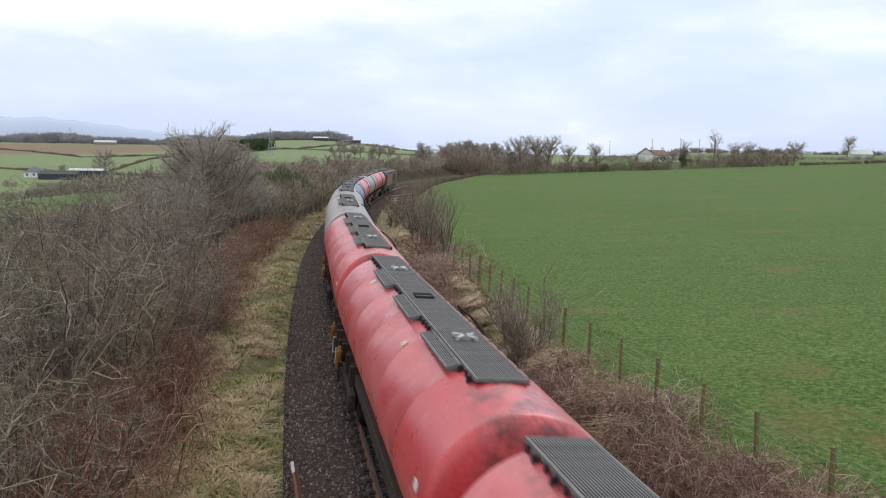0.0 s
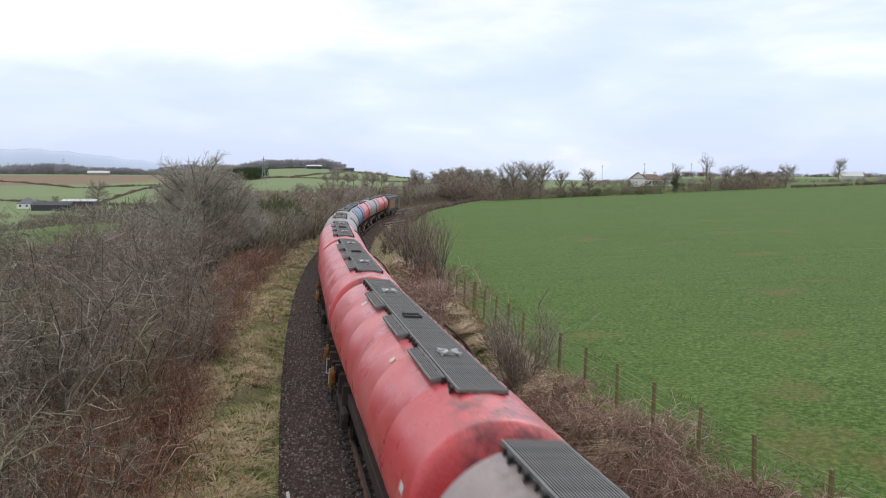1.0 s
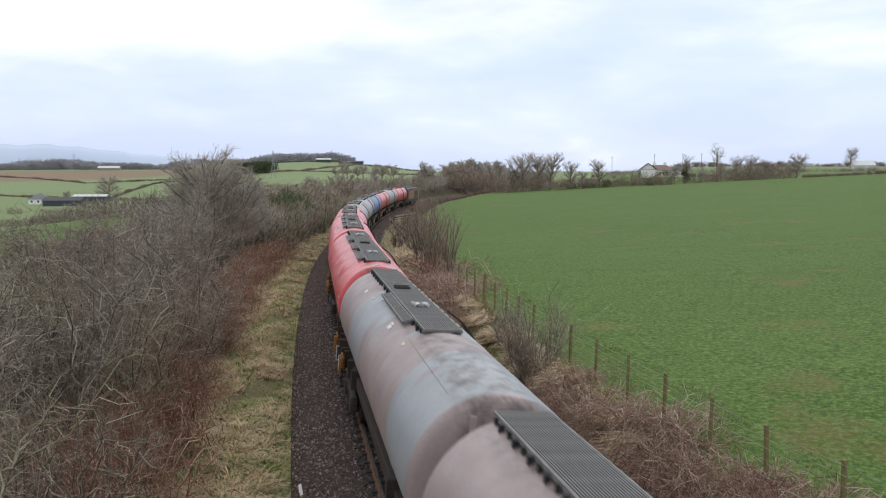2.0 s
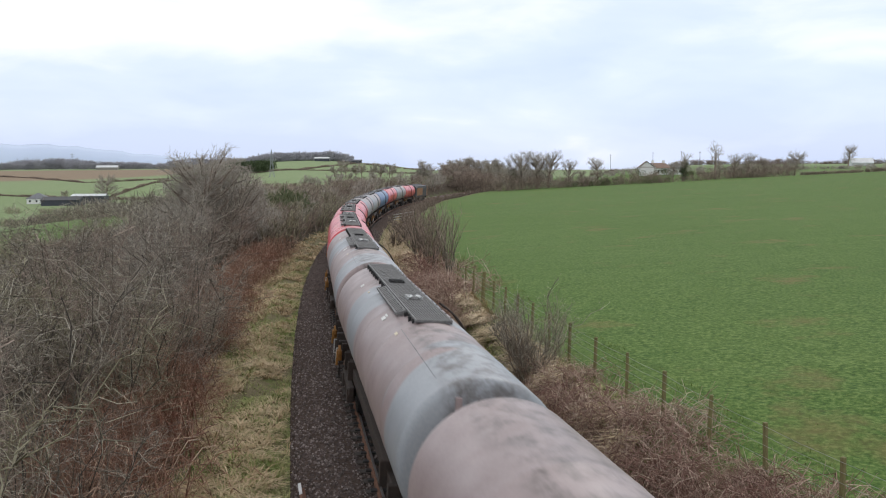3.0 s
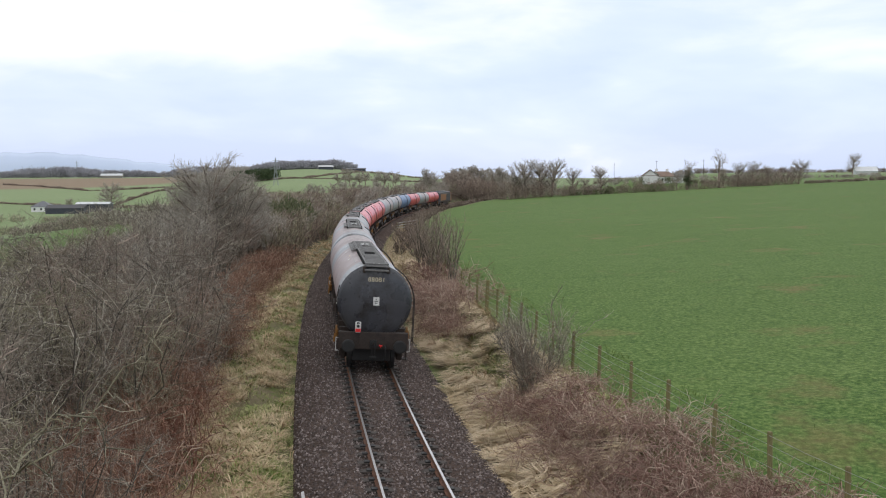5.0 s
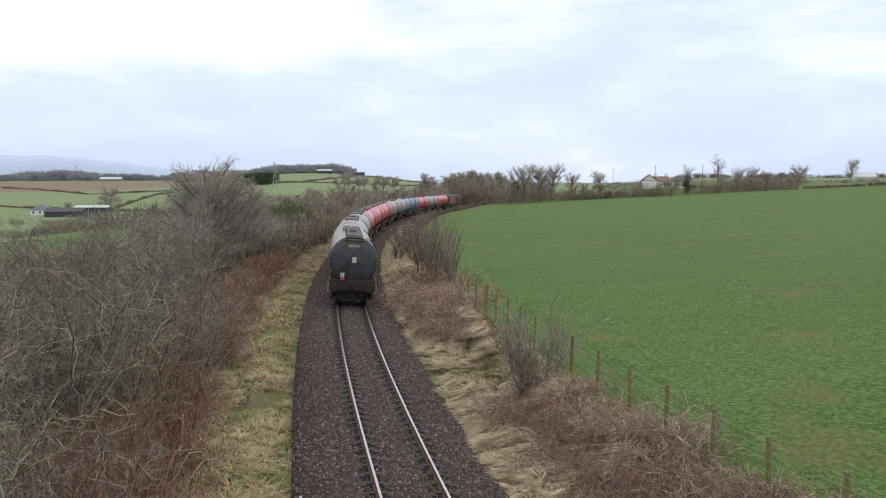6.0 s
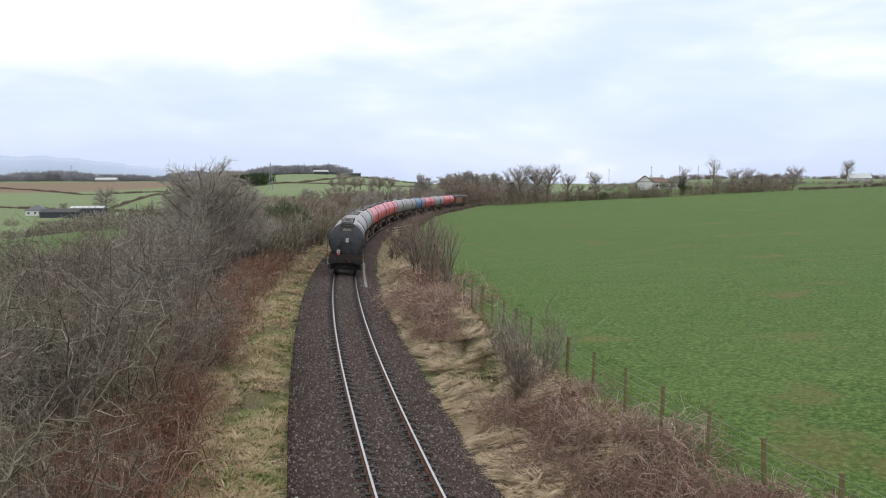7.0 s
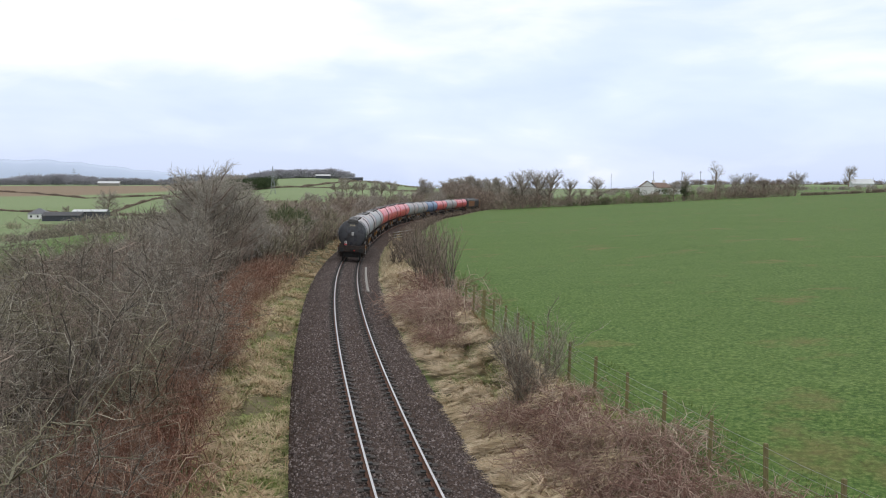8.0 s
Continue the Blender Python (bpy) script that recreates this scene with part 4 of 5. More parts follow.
def offshoots(rng, pts, m, length, up, wild, k=3, lo=0.2, bend=0.25):
    """m side shoots on each polyline."""
    n = len(pts)
    t = rng.uniform(lo, 1.0, (n, m))
    start = along(pts, t).reshape(-1, 3)
    main = np.repeat(unit(pts[:, -1] - pts[:, 0]), m, 0)
    way = unit(main * 0.6 + rng.normal(0, wild, (n * m, 3)) + np.array([0, 0, up]))
    ln = length * rng.uniform(0.45, 1.25, (n * m, 1)) * (1.15 - 0.45 * t.reshape(-1, 1))
    q = np.linspace(0, 1, k)[None, :, None]
    kink = rng.normal(0, bend, (n * m, 1, 3)) * np.array([1, 1, 0.6])
    wig = rng.normal(0, bend * 0.28, (n * m, k, 3)) * (q > 0)
    return start[:, None] + (way[:, None] * q + kink * q * q * 0.7 + wig) * ln[:, None]


def taper(n, k, r0, r1, rng):
    return np.linspace(r0, r1, k)[None] * rng.uniform(0.7, 1.3, (n, 1))


def shrub_meshes(seed, height, spread, stems, branches, twigs, thick=1.0, wild=0.6, up=0.35, twig_len=0.5, lean=1.0, kt=3, crook=0.25):
    """Stems and twigs of a bare shrub."""
    rng = np.random.default_rng(seed)
    k = 6
    a = rng.uniform(0, 6.28, stems)
    r0 = spread * 0.25 * np.sqrt(rng.random(stems))
    base = np.stack([r0 * np.cos(a), r0 * np.sin(a), np.full(stems, -0.25)], -1)
    a2 = a + rng.normal(0, 0.5, stems)
    rt = spread * (0.25 + 0.75 * np.sqrt(rng.random(stems))) * lean
    tip = np.stack([rt * np.cos(a2), rt * np.sin(a2), height * (1.0 - 0.35 * (rt / max(spread, 0.1)) ** 2) * rng.uniform(0.75, 1.0, stems)], -1)
    q = np.linspace(0, 1, k)
    w = np.stack([q ** 1.25, q ** 1.25, q ** 0.9], -1)
    st = base[:, None] + (tip - base)[:, None] * w[None] + rng.normal(0, 0.05 * height / 3 * (0.4 + 2.4 * crook), (stems, k, 3)) * (q > 0)[None, :, None]
    br = offshoots(rng, st, branches, height * 0.30, up, wild, 4, 0.15, crook)
    tw = offshoots(rng, br, twigs, twig_len, up * 0.7, wild, kt, 0.1, max(0.5, crook))
    v1 = tubes(st, taper(len(st), k, 0.035 * thick, 0.010 * thick, rng), 4)
    v2 = tubes(br, taper(len(br), 4, 0.018 * thick, 0.007 * thick, rng))
    v3 = tubes(tw, taper(len(tw), kt, 0.0065 * thick, 0.0028 * thick, rng))
    return v1, joined(v2, v3)


def shrub(name, label, seed, mats, category="shrub", group="", split=False, **kw):
    s, t = shrub_meshes(seed, **kw)
    ob = thing(name, label, category, group)
    if split:      # stems that stand apart are parts of their own
        v, f = s
        per_v, per_f = len(v) // kw["stems"], len(f) // kw["stems"]
        for k in range(kw["stems"]):
            part("stem", mesh_from("stem", v[k * per_v:(k + 1) * per_v], f[k * per_f:(k + 1) * per_f] - k * per_v, [mats[0]]), None, ob)
    else:
        part("trunk", mesh_from("trunk", *s, [mats[0]]), None, ob)
    part("crown", mesh_from("crown", *t, [mats[1]]), None, ob)
    return ob


def bramble_meshes(seed, canes, span, rise, shoots, thick=1.0):
    """Arching canes that root and droop again, with short side shoots."""
    rng = np.random.default_rng(seed)
    k = 7
    a = rng.uniform(0, 6.28, canes)
    r = span * 0.6 * np.sqrt(rng.random(canes))
    b = np.stack([r * np.cos(a), r * np.sin(a), np.full(canes, -0.1)], -1)
    h = rng.uniform(0, 6.28, canes)
    ln, hi = span * rng.uniform(0.5, 1.1, canes), rise * rng.uniform(0.5, 1.15, canes)
    q = np.linspace(0, 1, k)
    arc = 4 * q * (1 - q) * 0.75 + 0.35 * q
    pts = b[:, None] + np.stack([np.cos(h)[:, None] * ln[:, None] * q, np.sin(h)[:, None] * ln[:, None] * q, hi[:, None] * arc[None]], -1)
    pts += rng.normal(0, 0.05, pts.shape)
    tw = offshoots(rng, pts, shoots, 0.38, 0.15, 0.7, 2, 0.1, 0.4)
    return joined(tubes(pts, taper(canes, k, 0.010 * thick, 0.005 * thick, rng)), tubes(tw, taper(len(tw), 2, 0.006 * thick, 0.003 * thick, rng)))


def bramble(label, seed, mat, group, **kw):
    ob = new("bramble", mesh_from("bramble", *bramble_meshes(seed, **kw), [mat]))
    return tagged(ob, label, "bramble", group)


def ground_at(x, y):
    return float(ground_z(np.array([x]), np.array([y]))[0][0])


def site(s, d, turn=0.0, size=1.0, sink=0.05):
    p = on_track(np.array([s]), d, 0, 0)[0]
    return Matrix.Translation((p[0], p[1], ground_at(p[0], p[1]) - sink)) @ pose(0, 0, 0, 0, 0, turn) @ Matrix.Scale(size, 4)


def set_out(protos, spots, rng):
    """Sets copies of the prototypes on spots of (s, d, size); the prototypes take the first places."""
    for i, (s, d, size) in enumerate(spots):
        m = site(s, d, rng.uniform(0, 360), size)
        if i < len(protos):
            protos[i].matrix_basis = m
        else:
            p = rng.choice(protos)
            ob = copy_thing(p, Matrix())
            ob.matrix_basis = m


def jittered(rng, s0, s1, d0, d1, step, size):
    out = []
    s = s0
    while s < s1:
        d = d0
        while d < d1:
            out.append((s + rng.uniform(-0.45, 0.45) * step, d + rng.uniform(-0.45, 0.45) * step, size * rng.uniform(0.68, 1.18)))
            d += step
        s += step
    return out


def make_thicket():
    """The bare hawthorn and willow thicket west of the line."""
    rng = random.Random(11)
    lab = "bare lichen-grey hawthorn shrub in a lineside thicket"
    near = [shrub("hawthorn_shrub", lab, 20 + i, (BARK, (GREY_TWIG, OLIVE_TWIG, GREY_TWIG, BROWN_TWIG)[i]), group="lineside thicket", height=5.3, spread=2.5, stems=9,
                  branches=13, twigs=15, thick=0.72, wild=1.05, up=0.15, twig_len=0.42, kt=4, crook=0.5) for i in range(4)]
    spots = [p for p in jittered(rng, -6, 26, -17.5, -7.2, 2.5, 1.0)]
    spots = [(s, d, z * (1.12 if s > 4 else 1.0)) for s, d, z in spots if math.hypot(*on_track(np.array([s]), d, 0, 0)[0][:2]) > 11.5]
    set_out(near, spots, rng)
    mid = [shrub("willow_shrub", "bare brown willow shrub in a lineside thicket", 30 + i, (BARK, (BROWN_TWIG, GREY_TWIG, FAR_TWIG)[i]), group="lineside thicket", height=5.0, spread=2.4,
                 stems=9, branches=11, twigs=11, thick=1.25, wild=0.6, up=0.5, twig_len=0.7) for i in range(3)]
    set_out(mid, [(s, d, z * ((1.0 + 0.26 * min(1, max(0, (s - 36) / 14))) if d > -11.8 else 0.8)) for s, d, z in jittered(rng, 27, 70, -15.5, -6.9, 2.9, 1.0)], rng)
    far = [shrub("willow_shrub", "bare brown willow shrub beside the railway", 40 + i, (BROWN_TWIG, (BROWN_TWIG, FAR_TWIG, OLIVE_TWIG)[i]), group="lineside thicket", height=5.0, spread=2.6,
                 stems=8, branches=7, twigs=7, thick=3.0, wild=0.6, up=0.5, twig_len=0.8, kt=2) for i in range(3)]
    set_out(far, jittered(rng, 67, 150, -12.5, -5.6, 3.0, 0.86) + jittered(rng, 150, 330, -9, -5.0, 4.4, 0.95), rng)
    # red canes at the thicket's foot
    red = [bramble("arching red-brown bramble canes at the thicket's edge", 50 + i, RED_TWIG, "red brambles", canes=70, span=1.5, rise=1.5, shoots=6, thick=1.35) for i in range(3)]
    canes = [tagged(new("cane_clump", mesh_from("cane_clump", *joined(*shrub_meshes(56 + i, height=2.5, spread=0.95, stems=34, branches=4, twigs=2, thick=0.34, wild=0.3, up=0.9,
                                                                                    twig_len=0.3, kt=2)), [RED_TWIG])), "upright rust-red canes at the thicket's foot", "canes", "red canes") for i in range(2)]
    set_out(canes, [(s, d + 0.03 * min(s, 20) - 0.4, z) for s, d, z in jittered(rng, -1, 33, -7.6, -6.2, 1.05, 0.92)] + [(s, d, z) for s, d, z in jittered(rng, 33, 50, -6.7, -5.6, 1.7, 0.8)], rng)
    spots = [(s, d, z) for s, d, z in jittered(rng, -2, 34, -7.6, -5.2, 1.25, 1.0)]
    spots += [(s, d, z * 1.15) for s, d, z in jittered(rng, 34, 62, -6.6, -5.4, 1.7, 1.0)]
    set_out(red, spots, rng)


make_thicket()


def make_evergreens():
    """Dark evergreen bushes among the bare scrub."""
    rng = np.random.default_rng(91)
    for i, (s, d, high) in enumerate(((84, -9.0, 4.2), (90, -8.2, 4.6), (97, -8.8, 4.4), (24, -12.0, 2.6))):
        ob = thing("evergreen_bush", "dark green evergreen bush in the thicket", "bush", "evergreen bushes")
        n = 70
        c = rng.normal(0, 1, (n, 3))
        c = c / np.linalg.norm(c, axis=1, keepdims=True) * rng.uniform(0.2, 1.1, (n, 1)) * np.array([high * 0.5, high * 0.5, high * 0.45]) + np.array([0, 0, high * 0.5])
        v, f = brush(rng, c, np.full((n, 3), high * 0.26), 22, 0.04, 0.5, 1.1)
        part("crown", mesh_from("crown", v, f, [EVERGREEN]), None, ob)
        part("trunk", rod(B(), (0, 0, -0.2), (0, 0, high * 0.6), 0.12, 8, 0.05), BARK, ob)
        ob.matrix_basis = site(s, d)


def make_east_bank():
    """Brambles, saplings and bushes between the line and the fence."""
    rng = random.Random(12)
    mauve = [bramble("tangled grey-mauve bramble canes on the bank", 60 + i, MAUVE_TWIG, "bank brambles", canes=80, span=1.3, rise=0.78, shoots=7, thick=1.1) for i in range(3)]
    spots = jittered(rng, -8, 13, 3.5, 7.8, 1.05, 1.0)
    spots = [(s, d, z) for s, d, z in spots if d > 3.4 + 0.06 * max(0, s) and d < np.interp(s, [-8, 2, 8, 14], [8.0, 6.7, 5.9, 5.5])]
    spots += [(s, d, z * 1.6) for s, d, z in jittered(rng, 25, 41, 4.9, 6.4, 1.6, 1.05)]
    set_out(mauve, spots, rng)
    bush = [shrub("willow_bush", "bare grey-brown bush with upright stems by the fence", 70 + i, (BROWN_TWIG, GREY_TWIG), "bush", "", True, height=3.2, spread=1.3, stems=34, branches=9,
                  twigs=9, thick=0.55, wild=0.5, up=0.6, twig_len=0.36) for i in range(1)]
    set_out(bush, [(13.1, 5.05, 1.08)], rng)
    saps = [shrub("sapling_clump", "clump of thin upright bare saplings", 75 + i, (BARK, BROWN_TWIG), "sapling", "bank saplings", True, height=4.6, spread=1.1, stems=9, branches=6,
                  twigs=3, thick=0.95, wild=0.28, up=0.9, twig_len=0.6) for i in range(2)]
    set_out(saps, [(38.5, 5.9, 0.85), (40.5, 5.2, 0.95), (42.5, 6.3, 1.0), (45, 5.3, 1.1), (47.5, 6.1, 1.1), (50, 5.3, 1.15), (53, 5.9, 1.05), (56, 5.3, 0.95), (60, 5.8, 0.85)], rng)
    scrub = [shrub("scrub_bush", "low bare scrub along the railway bank", 78 + i, (BARK, BROWN_TWIG), "scrub", "bank scrub", height=2.0, spread=1.5, stems=8, branches=7,
                   twigs=4, thick=2.4, wild=0.6, up=0.4, twig_len=0.5, kt=2) for i in range(2)]
    set_out(scrub, jittered(rng, 66, 150, 5.2, 7.4, 2.6, 0.8) + jittered(rng, 150, 300, 4.6, 6.0, 3.2, 0.8), rng)


make_east_bank()


def make_grass(name, label, seed, n, s0, s1, d0, d1, length, mat, lie=0.6, power=1.4, comb=0.0, broad=1.0):
    """Blades over a strip beside the line, bent by the weather."""
    rng = np.random.default_rng(seed)
    s = s0 + (s1 - s0) * rng.random(n) ** power
    d = rng.uniform(d0, d1, n)
    tuft = (np.sin(s * 2.1 + 3 * np.sin(d * 1.7)) + np.sin(d * 3.3 - s * 0.9)) * 0.25 + 0.75
    h = np.interp(s, S, HEAD)
    x, y = np.interp(s, S, TX) + d * np.cos(h), np.interp(s, S, TY) - d * np.sin(h)
    z = ground_z(x, y)[0] - 0.03
    ln = length * rng.uniform(0.5, 1.2, n) * tuft
    a = rng.uniform(0, 6.28, n)
    if comb:
        a = comb + rng.normal(0, 0.6, n) + 0.8 * np.sin(s * 0.9 + d)
    q = np.array([0, 0.5, 1.0])
    low = rng.uniform(lie * 0.5, lie * 1.4, n)
    out = np.stack([np.cos(a)[:, None] * (ln * low)[:, None] * q ** 1.6, np.sin(a)[:, None] * (ln * low)[:, None] * q ** 1.6,
                    (ln * np.sqrt(np.clip(1.2 - low, 0.15, 1)))[:, None] * (q - 0.45 * low[:, None] * q ** 2)], -1)
    mid = np.stack([x, y, z], -1)[:, None] + out
    wid = broad * rng.uniform(0.006, 0.013, n)[:, None] * np.array([1.0, 0.8, 0.15])[None]
    side = np.stack([-np.sin(a), np.cos(a), 0 * a], -1)[:, None]
    v = np.stack([mid - side * wid[..., None], mid + side * wid[..., None]], 2).reshape(-1, 3)
    b = (np.arange(n) * 6)[:, None, None]
    f = b + np.array([[0, 1, 3, 2], [2, 3, 5, 4]])[None]
    tagged(new(name, mesh_from(name, v, f.reshape(-1, 4), [mat])), label, "grass", kind="stuff")


def make_tufts(name, label, seed, tufts, blades, s0, s1, d0, d1, length, mat, comb=None, pull=0.0, power=1.3, broad=1.0, size=0.14, flat=0.8, patchy=0.0):
    """Tussocks: blades that spring from one crown and droop outwards, or are laid over one way."""
    rng = np.random.default_rng(seed)
    cs, cd = s0 + (s1 - s0) * rng.random(tufts) ** power, rng.uniform(d0, d1, tufts)
    if patchy:
        keep = np.sin(cs * 0.9 + 1.3 * np.sin(cd * 1.1) + seed) + 0.8 * np.sin(cd * 1.9 - cs * 0.43) > patchy - 1
        cs, cd = cs[keep], cd[keep]
    m = len(cs)
    big = rng.uniform(0.6, 1.35, m)
    n = m * blades
    own = np.repeat(np.arange(m), blades)
    h = np.interp(cs, S, HEAD)
    cx, cy = np.interp(cs, S, TX) + cd * np.cos(h), np.interp(cs, S, TY) - cd * np.sin(h)
    a = rng.uniform(0, 6.28, n)
    r = size * np.sqrt(rng.random(n)) * big[own]
    x, y = cx[own] + r * np.cos(a), cy[own] + r * np.sin(a)
    z = ground_z(x, y)[0] - 0.03
    lean = np.stack([np.cos(a), np.sin(a)], -1)
    if comb is not None:
        turn = comb + rng.normal(0, 0.55, m)
        lean = lean * (1 - pull) + pull * np.stack([np.cos(turn), np.sin(turn)], -1)[own]
        lean = lean / (np.linalg.norm(lean, axis=1, keepdims=True) + 1e-6)
    ln = length * big[own] * rng.uniform(0.6, 1.15, n)
    low = rng.uniform(flat * 0.5, flat * 1.25, n)
    q = np.array([0, 0.35, 0.7, 1.0])
    go = (ln * low)[:, None] * q ** 1.5
    rise = (ln * np.sqrt(np.clip(1.25 - low, 0.12, 1)))[:, None] * (q - (0.35 + 0.45 * low)[:, None] * q ** 2)
    mid = np.stack([x[:, None] + lean[:, :1] * go, y[:, None] + lean[:, 1:] * go, z[:, None] + rise], -1)
    wid = broad * rng.uniform(0.005, 0.011, n)[:, None] * np.array([1.0, 0.9, 0.6, 0.12])[None]
    side = np.stack([-lean[:, 1], lean[:, 0], 0 * a], -1)[:, None]
    v = np.stack([mid - side * wid[..., None], mid + side * wid[..., None]], 2).reshape(-1, 3)
    f = (np.arange(n) * 8)[:, None, None] + np.array([[0, 1, 3, 2], [2, 3, 5, 4], [4, 5, 7, 6]])[None]
    tagged(new(name, mesh_from(name, v, f.reshape(-1, 4), [mat])), label, "grass", kind="stuff")


make_grass("verge_grass", "short mossy winter grass beside the ballast", 1, 46000, -4, 62, -5.8, -2.35, 0.30, MOSS_GRASS, 0.8, 1.5)
make_tufts("verge_tussocks", "green winter tussocks beside the ballast", 8, 1000, 30, -3, 62, -4.9, -2.7, 0.42, MOSS_GRASS, size=0.2, patchy=0.6, broad=1.7)
make_tufts("straw_tussocks", "tangled straw-coloured tussocks along the thicket's edge", 9, 2300, 28, -4, 62, -6.3, -3.0, 0.55, BROWN_GRASS, size=0.16, patchy=0.45, power=1.5, broad=1.7)
make_tufts("straw_fringe", "straw grass fringing the ballast", 13, 420, 22, -4, 62, -3.2, -2.45, 0.34, BROWN_GRASS, size=0.12, power=1.4, patchy=0.9, broad=1.5)
make_tufts("dead_grass", "long pale dead grass laid over on the bank", 2, 620, 44, 5, 60, 2.7, 5.9, 1.0, DEAD_GRASS, comb=-2.75, pull=0.8, broad=2.4, size=0.16, flat=0.95)
make_tufts("bank_tussocks", "green grass between the dead tussocks of the bank", 10, 620, 30, 7, 34, 3.4, 5.9, 0.45, MOSS_GRASS, comb=-2.75, pull=0.4, size=0.22, patchy=0.6, broad=2.0)
make_tufts("bank_grass", "pale dead grass at the ballast's edge", 3, 520, 34, -6, 16, 2.4, 4.2, 0.48, BROWN_GRASS, comb=-2.9, pull=0.35, power=1.0, broad=1.6)
make_grass("thicket_grass", "dead grass under the thicket's edge", 4, 12000, -4, 60, -7.0, -4.6, 0.5, BROWN_GRASS, 0.7)
make_tufts("far_verge_grass", "straw and green grass along the far verge", 14, 420, 24, 60, 160, -5.6, -2.6, 0.6, BROWN_GRASS, size=0.3, broad=3.0, power=1.3)
make_grass("far_bank_grass", "pale dead grass along the far bank", 5, 9000, 60, 150, 2.6, 5.2, 0.9, DEAD_GRASS, 0.8)
make_grass("field_edge_grass", "rough green grass along the fence", 6, 22000, -8, 60, 5.6, 8.6, 0.16, FIELD_GRASS, 0.6)
make_grass("field_grass", "short grazed grass of the green field", 7, 40000, -9, 34, 7.0, 26, 0.10, FIELD_GRASS, 0.7, 1.3)


def make_fence():
    rng = random.Random(4)
    fence = thing("field_fence", "post and wire fence along the field's edge", "fence")

    places = [(9.35, 10.2), (8.65, 12.05), (7.9, 14.0), (7.16, 15.93), (6.48, 17.9), (5.9, 19.9), (5.34, 21.8), (4.87, 23.95), (4.42, 26.4), (4.0, 28.9),
              (3.62, 31.1), (3.22, 33.3), (2.87, 35.7), (2.53, 37.9), (2.16, 40.0), (1.78, 42.1), (1.42, 44.5), (1.08, 46.8), (0.7, 49.0)]
    places += [tuple(q[:2]) for q in on_track(np.arange(43.0, 112.0, 2.1), 6.3, 0, 0) if q[1] > 50.5]

    bm = B()
    box(bm, -0.042, 0.042, -0.042, 0.042, -0.4, 1.26, 0.012)
    me = bpy.data.meshes.new("post")
    bm.to_mesh(me)
    bm.free()
    me.materials.append(POST_WOOD)
    strainer = simple("strainer", POST_WOOD, lambda q: [rod(q, (0, 0, -0.4), (0, 0, 1.42), 0.095, 10, 0.088), rod(q, (0, 0, 1.42), (0, 0, 1.45), 0.088, 10, 0.05)])
    tops = []
    for k, q in enumerate(places):
        z = ground_at(q[0], q[1])
        ob = new("post", strainer if k == 15 else me)
        ob.parent, ob.matrix_basis = fence, pose(q[0], q[1], z, rng.uniform(-2.5, 2.5), rng.uniform(-1, 4), rng.uniform(0, 90))
        tops.append((q[0], q[1], z))
    pts = np.array(tops)
    for h in (0.3, 0.55, 0.8, 1.0, 1.19):
        q = pts + np.array([-0.05, 0, h])
        run = np.empty((2 * len(q) - 1, 3))
        run[::2], run[1::2] = q, (q[:-1] + q[1:]) / 2 - np.array([0, 0, 0.02])
        v, f = tubes(run[None], np.full((1, len(run)), 0.0045), 3)
        part("wire", mesh_from("wire", v, f, [WIRE]), None, fence)


make_fence()


# ---- the distance ----
def brush(rng, centres, size, per, r, up=0.5, long=1.0):
    """Short shoots bristling round each centre."""
    n = len(centres)
    c = np.repeat(centres, per, 0) + rng.uniform(-0.5, 0.5, (n * per, 3)) * np.repeat(size, per, 0)
    way = unit(rng.normal(0, 0.7, (n * per, 3)) + np.array([0, 0, up])) * np.repeat(size, per, 0)[:, :3].mean(1, keepdims=True) * rng.uniform(0.25, 0.6, (n * per, 1)) * long
    pts = np.stack([c, c + way], 1)
    return tubes(pts, np.stack([np.full(n * per, r), np.full(n * per, r * 0.35)], 1))


def tree_meshes(seed, height, spread, limbs, twigs, r, side=6, kt=2):
    """Trunk, limbs and the fine twigs of a bare tree."""
    rng = np.random.default_rng(seed)
    k = 6
    q = np.linspace(0, 1, k)
    trunk = np.stack([0.25 * np.sin(q * 2 + seed), 0.25 * np.cos(q * 3 + seed) - 0.25, height * 0.72 * q - 0.4], -1)[None]
    a = rng.uniform(0, 6.28, limbs)
    t = rng.uniform(0.28, 1.0, limbs)
    st = along(trunk, t[None])[0]
    rr = spread * (1.0 - 0.55 * (t - 0.28)) * rng.uniform(0.6, 1.0, limbs)
    tip = np.stack([rr * np.cos(a), rr * np.sin(a), st[:, 2] + height * 0.30 * rng.uniform(0.55, 1.05, limbs)], -1)
    w = np.linspace(0, 1, 5)
    lm = st[:, None] + (tip - st * np.array([0, 0, 1]))[:, None] * np.stack([w ** 0.9, w ** 0.9, w ** 1.15], -1)[None] * 1.0
    lm[..., 2] = st[:, None, 2] + (tip[:, 2] - st[:, 2])[:, None] * w ** 1.15
    lm = lm + rng.normal(0, 0.03 * height / 5, lm.shape) * (w > 0)[None, :, None]
    br = offshoots(rng, lm, side, height * 0.17, 0.35, 0.7, 4, 0.25, 0.22)
    tw = offshoots(rng, br, twigs, height * 0.085, 0.25, 0.75, kt, 0.15, 0.25)
    wood = joined(tubes(trunk, np.linspace(height * 0.032, height * 0.009, k)[None], 8), tubes(lm, taper(len(lm), 5, height * 0.011, height * 0.004, rng), 4))
    return wood, joined(tubes(br, taper(len(br), 4, r * 1.6, r, rng)), tubes(tw, taper(len(tw), kt, r, r * 0.5, rng)))


